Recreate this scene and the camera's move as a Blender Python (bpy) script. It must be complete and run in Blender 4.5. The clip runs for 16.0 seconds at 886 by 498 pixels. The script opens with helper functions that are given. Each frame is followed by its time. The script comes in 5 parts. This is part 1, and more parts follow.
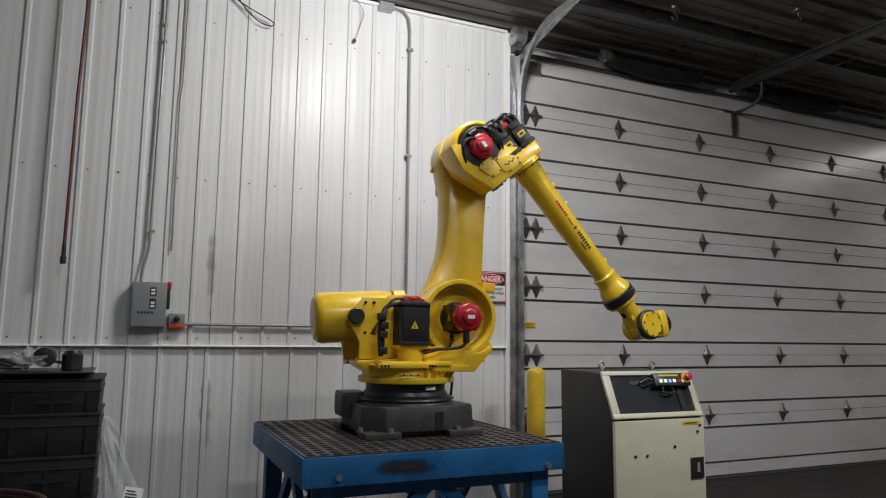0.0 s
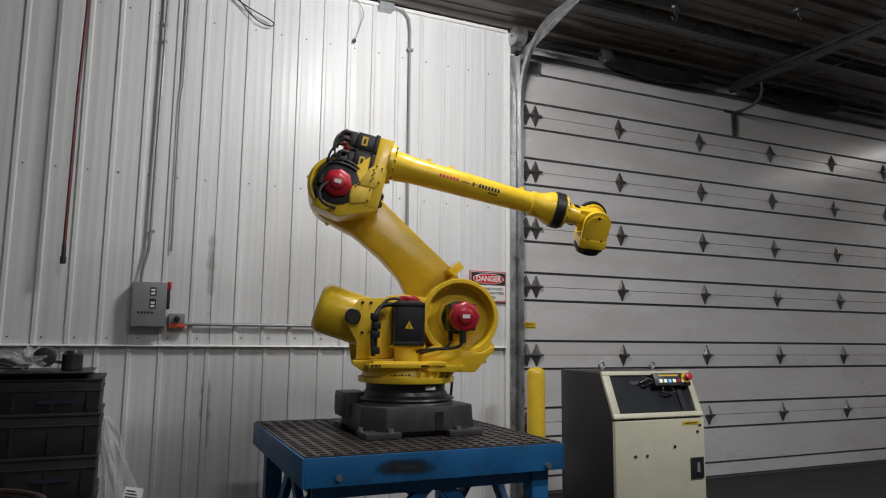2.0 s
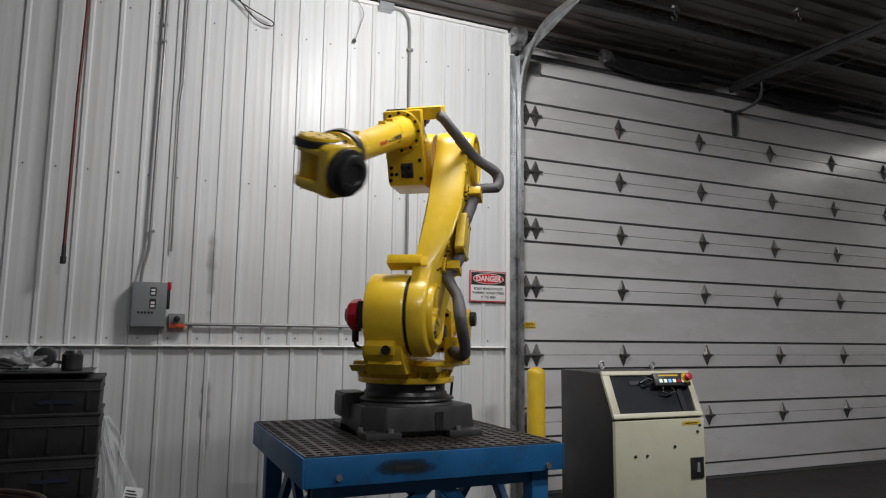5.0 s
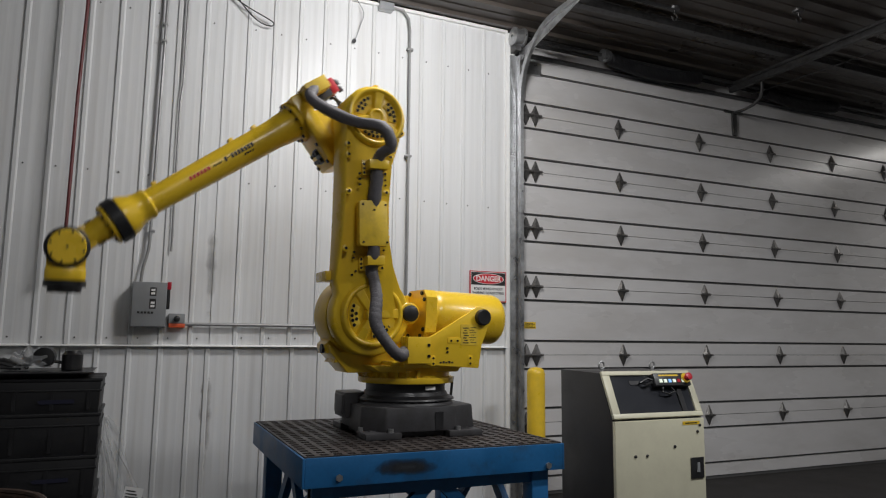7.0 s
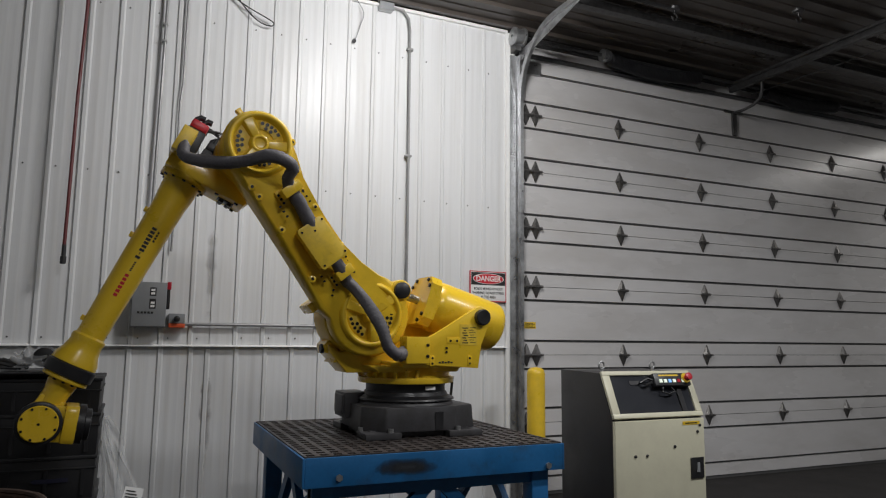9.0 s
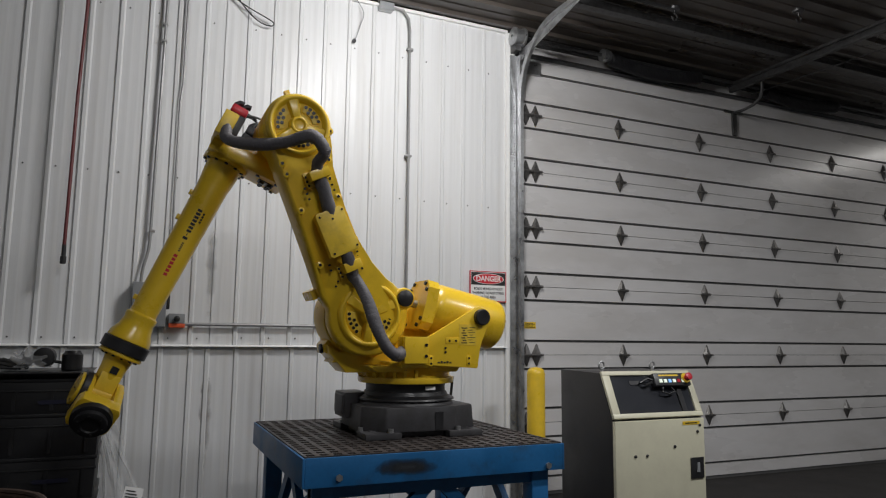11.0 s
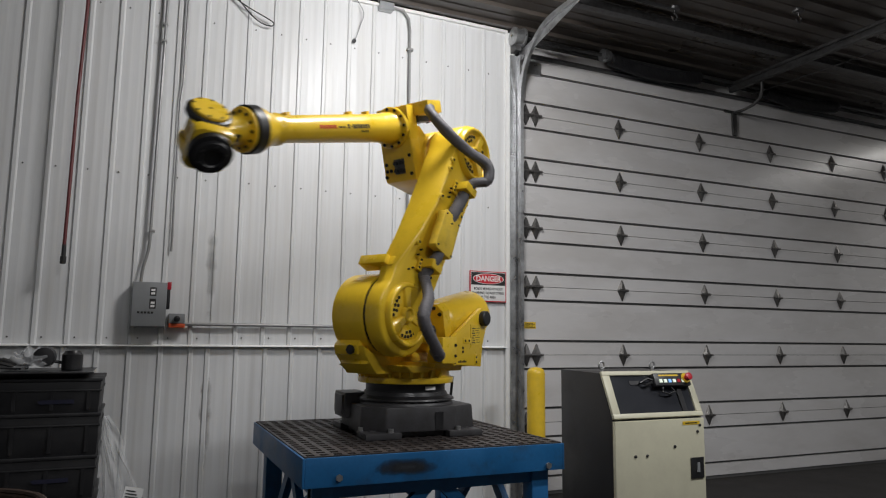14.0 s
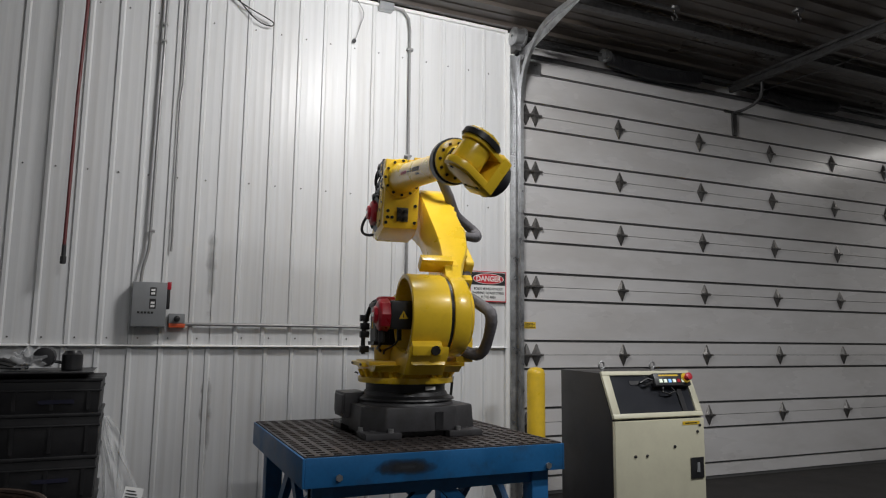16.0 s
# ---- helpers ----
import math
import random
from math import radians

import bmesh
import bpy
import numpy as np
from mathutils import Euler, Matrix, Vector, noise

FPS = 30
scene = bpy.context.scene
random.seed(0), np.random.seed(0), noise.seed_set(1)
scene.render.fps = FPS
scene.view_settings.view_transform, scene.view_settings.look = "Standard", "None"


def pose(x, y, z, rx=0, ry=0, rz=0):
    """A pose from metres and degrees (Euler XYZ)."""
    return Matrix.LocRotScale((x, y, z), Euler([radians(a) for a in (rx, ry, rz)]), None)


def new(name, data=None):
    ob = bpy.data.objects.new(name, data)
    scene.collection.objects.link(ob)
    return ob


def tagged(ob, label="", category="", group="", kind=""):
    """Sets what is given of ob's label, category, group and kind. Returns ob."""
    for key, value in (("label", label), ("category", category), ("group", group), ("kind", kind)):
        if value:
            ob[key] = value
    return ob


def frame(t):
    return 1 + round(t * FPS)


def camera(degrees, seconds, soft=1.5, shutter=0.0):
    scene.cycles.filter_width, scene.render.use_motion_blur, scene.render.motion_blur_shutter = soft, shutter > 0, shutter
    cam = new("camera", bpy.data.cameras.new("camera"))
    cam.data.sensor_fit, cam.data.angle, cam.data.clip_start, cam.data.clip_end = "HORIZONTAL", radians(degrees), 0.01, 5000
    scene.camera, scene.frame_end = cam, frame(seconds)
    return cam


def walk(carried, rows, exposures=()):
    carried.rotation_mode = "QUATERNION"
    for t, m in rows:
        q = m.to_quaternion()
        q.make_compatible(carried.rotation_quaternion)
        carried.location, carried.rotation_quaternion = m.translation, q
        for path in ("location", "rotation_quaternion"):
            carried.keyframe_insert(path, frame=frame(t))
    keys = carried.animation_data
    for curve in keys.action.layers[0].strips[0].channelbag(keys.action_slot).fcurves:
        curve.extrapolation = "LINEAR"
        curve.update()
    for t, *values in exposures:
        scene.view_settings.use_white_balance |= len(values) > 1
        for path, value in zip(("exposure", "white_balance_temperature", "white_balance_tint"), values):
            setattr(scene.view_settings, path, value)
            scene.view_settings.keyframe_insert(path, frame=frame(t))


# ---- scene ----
# ---------- camera ----------
EYE = (0.0, 0.0, 1.375)
YAW, PITCH, ROLL = 23.818, 7.271, 0.672
cam = camera(65.58, 16.0, soft=1.15, shutter=0.5)
VIEW = Matrix.Translation(EYE) @ (Matrix.Rotation(radians(-YAW), 4, "Z") @ Matrix.Rotation(radians(90 + PITCH), 4, "X") @ Matrix.Rotation(radians(ROLL), 4, "Z"))
walk(cam, [(0.0, VIEW), (16.0, VIEW)], exposures=((0.0, 0.0), (16.0, 0.0)))

# ---------- light ----------
world = bpy.data.worlds.new("hall_air")
scene.world = world
world.use_nodes = True
world.node_tree.nodes["Background"].inputs[0].default_value = (0.02, 0.022, 0.025, 1)


def lamp(name, x, y, z, sx, sy, watts, colour=(1, 0.97, 0.93), tilt=(0, 0), spread=180):
    data = bpy.data.lights.new(name, "AREA")
    data.shape, data.size, data.size_y, data.energy, data.color = "RECTANGLE", sx, sy, watts, colour
    data.spread = radians(spread)
    ob = new(name, data)
    ob.matrix_world = pose(x, y, z, tilt[0], tilt[1], 0)
    return ob


bulb = bpy.data.lights.new("bare_lamp_wall", "POINT")
bulb.energy, bulb.shadow_soft_size, bulb.color = 178, 0.3, (1.0, 0.99, 0.985)
new("bare_lamp_wall", bulb).matrix_world = pose(1.75, 3.42, 4.02)
# added fill lamp behind the camera; brightens the robot and the wall
lamp("strip_lamp_rear", 1.0, -0.3, 4.1, 1.3, 0.3, 50, (0.99, 0.99, 1.0), (10, 0))
# added fill lamp for the door; its narrowed spread leaves the door's top darker
lamp("strip_lamp_bay", 4.3, 0.9, 4.1, 1.3, 0.3, 88, (0.99, 0.99, 1.0), (8, 0), 155)
lamp("strip_lamp_far", 9.8, 3.5, 4.1, 0.3, 2.4, 34, (1, 0.97, 0.93))


# ---------- materials ----------
def mat(name, colour, rough=0.5, metal=0.0, vary=0.12, scale=6.0, bump=0.0, bump_scale=60.0, rough_vary=0.15, stretch=(1, 1, 1), second=None, amount=0.5, coat=0.0, spread=(0.45, 0.65), each=0.0):
    """Principled surface with large stains, fine grain, uneven gloss and relief; second: a colour that shows in patches."""
    m = bpy.data.materials.new(name)
    m.use_nodes = True
    nt = m.node_tree
    b = nt.nodes["Principled BSDF"]
    b.inputs["Metallic"].default_value = metal
    b.inputs["Coat Weight"].default_value = coat
    b.inputs["Coat Roughness"].default_value = 0.15
    co = nt.nodes.new("ShaderNodeTexCoord")
    mp = nt.nodes.new("ShaderNodeMapping")
    mp.inputs["Scale"].default_value = stretch
    nt.links.new(co.outputs["Object"], mp.inputs["Vector"])

    def noise_tex(s, detail):
        n = nt.nodes.new("ShaderNodeTexNoise")
        n.inputs["Scale"].default_value, n.inputs["Detail"].default_value, n.inputs["Roughness"].default_value = s, detail, 0.6
        nt.links.new(mp.outputs["Vector"], n.inputs["Vector"])
        return n

    big, fine = noise_tex(scale, 5), noise_tex(scale * 14, 4)
    add = nt.nodes.new("ShaderNodeMath")
    add.operation = "MULTIPLY_ADD"
    add.inputs[1].default_value = 0.35
    nt.links.new(fine.outputs["Fac"], add.inputs[0])
    nt.links.new(big.outputs["Fac"], add.inputs[2])
    ramp = nt.nodes.new("ShaderNodeMapRange")
    ramp.inputs["From Min"].default_value, ramp.inputs["From Max"].default_value = 0.4, 0.95
    ramp.inputs["To Min"].default_value, ramp.inputs["To Max"].default_value = 1 - vary, 1 + vary
    nt.links.new(add.outputs[0], ramp.inputs["Value"])
    mix = nt.nodes.new("ShaderNodeMix")
    mix.data_type = "RGBA"
    mix.inputs["A"].default_value = (*colour, 1)
    mix.inputs["B"].default_value = (*(second or colour), 1)
    if second:
        spot = nt.nodes.new("ShaderNodeMapRange")
        spot.inputs["From Min"].default_value, spot.inputs["From Max"].default_value = spread
        spot.inputs["To Max"].default_value = amount
        patch = noise_tex(scale * 2.3, 7)
        nt.links.new(patch.outputs["Fac"], spot.inputs["Value"])
        nt.links.new(spot.outputs[0], mix.inputs["Factor"])
    else:
        mix.inputs["Factor"].default_value = 0
    mul = nt.nodes.new("ShaderNodeVectorMath")
    mul.operation = "SCALE"
    nt.links.new(mix.outputs["Result"], mul.inputs[0])
    last = ramp.outputs[0]
    if each:
        info = nt.nodes.new("ShaderNodeObjectInfo")
        rr = nt.nodes.new("ShaderNodeMapRange")
        rr.inputs["To Min"].default_value, rr.inputs["To Max"].default_value = 1 - each, 1 + each
        nt.links.new(info.outputs["Random"], rr.inputs["Value"])
        mm = nt.nodes.new("ShaderNodeMath")
        mm.operation = "MULTIPLY"
        nt.links.new(last, mm.inputs[0])
        nt.links.new(rr.outputs[0], mm.inputs[1])
        last = mm.outputs[0]
    nt.links.new(last, mul.inputs["Scale"])
    nt.links.new(mul.outputs[0], b.inputs["Base Color"])
    rg = nt.nodes.new("ShaderNodeMapRange")
    rg.inputs["From Min"].default_value, rg.inputs["From Max"].default_value = 0.3, 0.7
    rg.inputs["To Min"].default_value, rg.inputs["To Max"].default_value = max(0.03, rough - rough_vary), min(1, rough + rough_vary)
    nt.links.new(big.outputs["Fac"], rg.inputs["Value"])
    nt.links.new(rg.outputs[0], b.inputs["Roughness"])
    if bump:
        bt = noise_tex(bump_scale, 3)
        bp = nt.nodes.new("ShaderNodeBump")
        bp.inputs["Strength"].default_value, bp.inputs["Distance"].default_value = bump, 0.004
        nt.links.new(bt.outputs["Fac"], bp.inputs["Height"])
        nt.links.new(bp.outputs[0], b.inputs["Normal"])
    return m


WALL = mat("white_wall_sheet", (0.74, 0.75, 0.76), 0.42, 0.0, 0.06, 1.1, 0.1, 9, 0.1, (7, 1, 0.14), second=(0.52, 0.5, 0.47), amount=0.32, spread=(0.5, 0.72))
DOOR = mat("door_sheet", (0.64, 0.63, 0.63), 0.27, 0.0, 0.07, 1.3, 0.5, 4, 0.1, (0.3, 1, 1), second=(0.44, 0.42, 0.4), amount=0.35, coat=0.1)
# painted-in shade for the door's grooves; also its rubber bottom seal
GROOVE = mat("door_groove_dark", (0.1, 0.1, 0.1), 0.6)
CEIL = mat("ceiling_sheet", (0.085, 0.072, 0.063), 0.36, 0.0, 0.15, 1.2, second=(0.06, 0.05, 0.043), amount=0.6)
FLOOR = mat("dark_concrete", (0.014, 0.012, 0.0112), 0.8, 0.0, 0.3, 1.5, 0.25, 40, 0.15, second=(0.008, 0.0072, 0.007), amount=0.8)
GALV = mat("galvanised_steel", (0.46, 0.47, 0.48), 0.38, 0.85, 0.18, 9, second=(0.28, 0.27, 0.27), amount=0.5)
CONDUIT = mat("dull_grey_conduit", (0.3, 0.3, 0.3), 0.5, 0.4, 0.15, 9)
HINGE = mat("worn_hinge_steel", (0.19, 0.185, 0.18), 0.42, 0.7, 0.35, 30, second=(0.06, 0.055, 0.05), amount=0.6)
DARKSTEEL = mat("dark_steel", (0.11, 0.11, 0.112), 0.42, 0.7, 0.25, 12, second=(0.05, 0.045, 0.04), amount=0.5)
YELLOW = mat("robot_yellow_paint", (0.86, 0.57, 0.03), 0.32, 0.0, 0.07, 5, 0.08, 70, 0.09, second=(0.58, 0.36, 0.03), amount=0.3, spread=(0.56, 0.75), coat=0.25)
YELLOW2 = mat("plate_yellow_paint", (0.84, 0.58, 0.05), 0.42, 0.0, 0.07, 7, second=(0.5, 0.33, 0.05), amount=0.4)
BLACK = mat("black_cast_housing", (0.018, 0.018, 0.02), 0.42, 0.0, 0.3, 10, 0.12, 90, 0.12)
BOLT = mat("black_bolt", (0.022, 0.022, 0.024), 0.38, 0.5, 0.2, 30)
GREY = mat("dark_grey_base_paint", (0.055, 0.054, 0.058), 0.45, 0.0, 0.2, 7, 0.15, 60, 0.12, second=(0.036, 0.034, 0.033), amount=0.6)
RED = mat("red_motor_cap", (0.44, 0.013, 0.028), 0.36, 0.0, 0.12, 12, coat=0.1)
BLUE = mat("blue_table_paint", (0.012, 0.125, 0.32), 0.45, 0.0, 0.25, 4, 0.2, 40, 0.12, second=(0.02, 0.065, 0.13), amount=0.55, spread=(0.52, 0.7))
IRON = mat("platen_cast_iron", (0.068, 0.058, 0.055), 0.5, 0.35, 0.35, 6, 0.3, 50, 0.15, second=(0.035, 0.026, 0.022), amount=0.7)
HOSE = mat("grey_hose_sleeve", (0.125, 0.12, 0.13), 0.62, 0.0, 0.3, 20, 1.0, 48, 0.12)
CABLE = mat("black_cable", (0.015, 0.015, 0.016), 0.45)
BEIGE = mat("beige_cabinet_paint", (0.60, 0.58, 0.44), 0.42, 0.0, 0.06, 3, 0.06, 60, 0.1, second=(0.47, 0.44, 0.34), amount=0.25)
CHAR = mat("charcoal_cabinet_paint", (0.035, 0.033, 0.033), 0.45, 0.0, 0.15, 4, 0.08, 70)
GLASS = mat("dark_window_glass", (0.03, 0.032, 0.038), 0.2, 0.0, 0.1, 4, rough_vary=0.05)
BOXGREY = mat("grey_enamel_box", (0.25, 0.26, 0.27), 0.4, 0.0, 0.08, 8)
WHITE = mat("white_print", (0.86, 0.86, 0.85), 0.5, 0.0, 0.05, 20)
SIGNRED = mat("sign_red", (0.62, 0.02, 0.035), 0.45, 0.0, 0.06, 20)
INK = mat("black_print", (0.02, 0.02, 0.02), 0.5)
ORANGE = mat("orange_button_box", (0.65, 0.1, 0.03), 0.45)
TOTE = mat("charcoal_plastic_bin", (0.014, 0.014, 0.016), 0.5, 0.0, 0.2, 6, 0.12, 60, second=(0.026, 0.026, 0.026), amount=0.25)
RUST = mat("rusty_drum", (0.055, 0.032, 0.023), 0.65, 0.2, 0.35, 9, 0.4, 40, second=(0.04, 0.025, 0.02), amount=0.7)
HOSERED = mat("red_air_hose", (0.13, 0.018, 0.02), 0.5)
SAFETY = mat("safety_yellow_paint", (0.78, 0.52, 0.03), 0.4, 0.0, 0.1, 8, second=(0.55, 0.37, 0.05), amount=0.2)


def smear(name, colour, sx, sz, most=0.92):
    """A thin stain that fades out unevenly to its edge."""
    m = bpy.data.materials.new(name)
    m.use_nodes = True
    nt = m.node_tree
    b = nt.nodes["Principled BSDF"]
    b.inputs["Base Color"].default_value = (*colour, 1)
    b.inputs["Roughness"].default_value = 0.7
    co = nt.nodes.new("ShaderNodeTexCoord")
    mp = nt.nodes.new("ShaderNodeMapping")
    mp.inputs["Scale"].default_value = (1 / sx, 0.0, 1 / sz)
    nt.links.new(co.outputs["Object"], mp.inputs["Vector"])
    ln = nt.nodes.new("ShaderNodeVectorMath")
    ln.operation = "LENGTH"
    nt.links.new(mp.outputs["Vector"], ln.inputs[0])
    no = nt.nodes.new("ShaderNodeTexNoise")
    no.inputs["Scale"].default_value, no.inputs["Detail"].default_value = 7, 6
    nt.links.new(co.outputs["Object"], no.inputs["Vector"])
    ad = nt.nodes.new("ShaderNodeMath")
    ad.operation = "MULTIPLY_ADD"
    ad.inputs[1].default_value = 1.5
    nt.links.new(no.outputs["Fac"], ad.inputs[0])
    nt.links.new(ln.outputs["Value"], ad.inputs[2])
    mr = nt.nodes.new("ShaderNodeMapRange")
    mr.inputs["From Min"].default_value, mr.inputs["From Max"].default_value = 1.6, 0.85
    mr.inputs["To Max"].default_value = most
    nt.links.new(ad.outputs[0], mr.inputs["Value"])
    nt.links.new(mr.outputs[0], b.inputs["Alpha"])
    return m


SOOTS = smear("soot_smear", (0.02, 0.024, 0.03), 0.2, 0.05)
SMUDGE = smear("wall_smudge", (0.36, 0.355, 0.35), 0.045, 0.36, 0.3)
DRIP = smear("wall_drip", (0.3, 0.27, 0.25), 0.05, 0.4, 0.4)


def glow(name, colour, strength):
    m = bpy.data.materials.new(name)
    m.use_nodes = True
    b = m.node_tree.nodes["Principled BSDF"]
    b.inputs["Base Color"].default_value = (*colour, 1)
    b.inputs["Emission Color"].default_value = (*colour, 1)
    b.inputs["Emission Strength"].default_value = strength
    return m


LED_W, LED_B = glow("lit_button_white", (0.8, 0.9, 0.75), 0.35), glow("lit_button_blue", (0.25, 0.5, 0.9), 0.4)
FILM = bpy.data.materials.new("clear_plastic_film")
FILM.use_nodes = True
fb = FILM.node_tree.nodes["Principled BSDF"]
fb.inputs["Base Color"].default_value = (0.86, 0.88, 0.9, 1)
fb.inputs["Roughness"].default_value = 0.1
fb.inputs["Alpha"].default_value = 0.3


# ---------- mesh helpers ----------
def bm_new():
    return bmesh.new()


def box(bm, x0, x1, y0, y1, z0, z1, m=None):
    c = Matrix.Translation(((x0 + x1) / 2, (y0 + y1) / 2, (z0 + z1) / 2)) @ Matrix.Diagonal((x1 - x0, y1 - y0, z1 - z0, 1))
    bmesh.ops.create_cube(bm, size=1, matrix=(m @ c) if m else c)
    return bm


AX = {"z": Matrix.Identity(4), "y": Matrix.Rotation(radians(-90), 4, "X"), "x": Matrix.Rotation(radians(90), 4, "Y")}


def cyl(bm, axis, c, r, a, b, r2=None, seg=28, m=None):
    """A cylinder or cone along an axis from a to b, round the line through c (its two other coordinates)."""
    if axis == "z":
        loc = (c[0], c[1], (a + b) / 2)
    elif axis == "y":
        loc = (c[0], (a + b) / 2, c[1])
    else:
        loc = ((a + b) / 2, c[0], c[1])
    mm = Matrix.Translation(loc) @ AX[axis]
    bmesh.ops.create_cone(bm, cap_ends=True, segments=seg, radius1=r, radius2=r if r2 is None else r2, depth=b - a, matrix=(m @ mm) if m else mm)
    return bm


def lathe(bm, axis, c, profile, seg=36):
    """A turned body: (distance along the axis, radius) pairs round the line through c."""
    rings = []
    for d, r in profile:
        ring = []
        for i in range(seg):
            u, v = r * math.cos(2 * math.pi * i / seg), r * math.sin(2 * math.pi * i / seg)
            co = (c[0] + u, c[1] + v, d) if axis == "z" else (c[0] + u, d, c[1] + v) if axis == "y" else (d, c[0] + u, c[1] + v)
            ring.append(bm.verts.new(co))
        rings.append(ring)
    for p, q in zip(rings, rings[1:]):
        for i in range(seg):
            bm.faces.new((p[i], p[(i + 1) % seg], q[(i + 1) % seg], q[i]))
    bm.faces.new(rings[0])
    bm.faces.new(rings[-1])
    bmesh.ops.recalc_face_normals(bm, faces=bm.faces)
    return bm


def prism(bm, poly, axis, a, b, poly2=None):
    """A polygon pushed along an axis from a to b; poly2: its other end where that differs."""
    def put(p, d):
        return (p[0], d, p[1]) if axis == "y" else (p[0], p[1], d) if axis == "z" else (d, p[0], p[1])
    lo = [bm.verts.new(put(p, a)) for p in poly]
    hi = [bm.verts.new(put(p, b)) for p in (poly2 or poly)]
    n = len(lo)
    for i in range(n):
        bm.faces.new((lo[i], lo[(i + 1) % n], hi[(i + 1) % n], hi[i]))
    bm.faces.new(lo[::-1])
    bm.faces.new(hi)
    bmesh.ops.recalc_face_normals(bm, faces=bm.faces)
    return bm


def tube(bm, points, r, seg=8):
    """A round bar or hose along a line of points."""
    pts = [Vector(p) for p in points]
    rings = []
    for i, p in enumerate(pts):
        d = (pts[min(i + 1, len(pts) - 1)] - pts[max(i - 1, 0)]).normalized()
        u = d.orthogonal().normalized() if i == 0 else (rings_u - d * rings_u.dot(d)).normalized()
        rings_u = u
        v = d.cross(u)
        rings.append([bm.verts.new(p + r * (math.cos(2 * math.pi * k / seg) * u + math.sin(2 * math.pi * k / seg) * v)) for k in range(seg)])
    for p, q in zip(rings, rings[1:]):
        for k in range(seg):
            bm.faces.new((p[k], p[(k + 1) % seg], q[(k + 1) % seg], q[k]))
    bm.faces.new(rings[0][::-1])
    bm.faces.new(rings[-1])
    return bm


def bez(p0, p1, p2, p3, n):
    p0, p1, p2, p3 = (Vector(p) for p in (p0, p1, p2, p3))
    return [(1 - t) ** 3 * p0 + 3 * t * (1 - t) ** 2 * p1 + 3 * t * t * (1 - t) * p2 + t ** 3 * p3 for t in (i / n for i in range(n + 1))]


def arc(cx, cy, r, a0, a1, n):
    return [(cx + r * math.cos(radians(a0 + (a1 - a0) * i / n)), cy + r * math.sin(radians(a0 + (a1 - a0) * i / n))) for i in range(n + 1)]


def finish(bm, name, material, bevel=0.0, angle=38):
    if bevel:
        edges = [e for e in bm.edges if len(e.link_faces) == 2 and e.calc_face_angle(0) > 0.6]
        bmesh.ops.bevel(bm, geom=edges, offset=bevel, segments=2, affect="EDGES", profile=0.6, clamp_overlap=True)
    me = bpy.data.meshes.new(name)
    bm.to_mesh(me)
    bm.free()
    me.materials.append(material)
    me.shade_smooth()
    me.set_sharp_from_angle(angle=radians(angle))
    return me


def part(name, bm, material, parent=None, label="", bevel=0.0, angle=38):
    ob = new(name, finish(bm, name, material, bevel, angle))
    if parent:
        ob.parent = parent
    return tagged(ob, label)


def again(ob, m, parent=None):
    """A second piece on the same mesh."""
    o = new(ob.name.split(".")[0], ob.data)
    o.parent = parent or ob.parent
    o.matrix_basis = m
    return o


def thing(name, m, label, category, group="", kind=""):
    ob = new(name)
    ob.empty_display_size = 0.1
    ob.matrix_world = m
    return tagged(ob, label, category, group, kind)


def text(name, words, size, m, material, parent, squeeze=1.0):
    cu = bpy.data.curves.new(name, "FONT")
    cu.body, cu.size, cu.align_x, cu.align_y, cu.extrude = words, size, "CENTER", "CENTER", 0.0006
    cu.offset = 0.022 * size
    tmp = new(name, cu)
    dg = bpy.context.evaluated_depsgraph_get()
    me = bpy.data.meshes.new_from_object(tmp.evaluated_get(dg))
    bpy.data.objects.remove(tmp)
    me.transform(Matrix.Diagonal((squeeze, 1, 1, 1)))
    me.materials.clear()
    me.materials.append(material)
    ob = new(name, me)
    ob.parent = parent
    ob.matrix_basis = m
    return ob


def structure(name, bm, material, label, category, bevel=0.0, angle=30):
    return tagged(new(name, finish(bm, name, material, bevel, angle)), label, category, kind="structure")


# ---------- the hall ----------
WY = 5.39
CZ = 4.25
FX0, FX1, FY0 = -4.5, 12.0, -6.0
bm = bm_new()
box(bm, FX0, FX1, FY0, WY + 0.2, -0.1, 0.0)
structure("floor", bm, FLOOR, "dark stained concrete shop floor", "floor")


def ribbed(bm, x0, x1, z0, z1, y, ribs, minor):
    """Folded wall sheet: tall ribs and low stiffeners standing out of a flat pan."""
    prof = [(x0, 0.0)]
    for x in sorted([(r, 1) for r in ribs] + [(r, 0) for r in minor]):
        if x[1]:
            prof += [(x[0] - 0.017, 0), (x[0] - 0.010, 0.013), (x[0] + 0.012, 0.013), (x[0] + 0.023, 0)]
        else:
            prof += [(x[0] - 0.014, 0), (x[0] - 0.005, 0.0009), (x[0] + 0.005, 0.0009), (x[0] + 0.014, 0)]
    prof.append((x1, 0.0))
    a = [bm.verts.new((x, y - d, z0)) for x, d in prof]
    b = [bm.verts.new((x, y - d, z1)) for x, d in prof]
    for i in range(len(prof) - 1):
        bm.faces.new((a[i], a[i + 1], b[i + 1], b[i]))
    c = [bm.verts.new(v) for v in ((x0, y + 0.15, z0), (x1, y + 0.15, z0), (x1, y + 0.15, z1), (x0, y + 0.15, z1))]
    bm.faces.new(c[::-1])
    bm.faces.new((a[0], b[0], c[3], c[0]))
    bm.faces.new((a[-1], c[1], c[2], b[-1]))


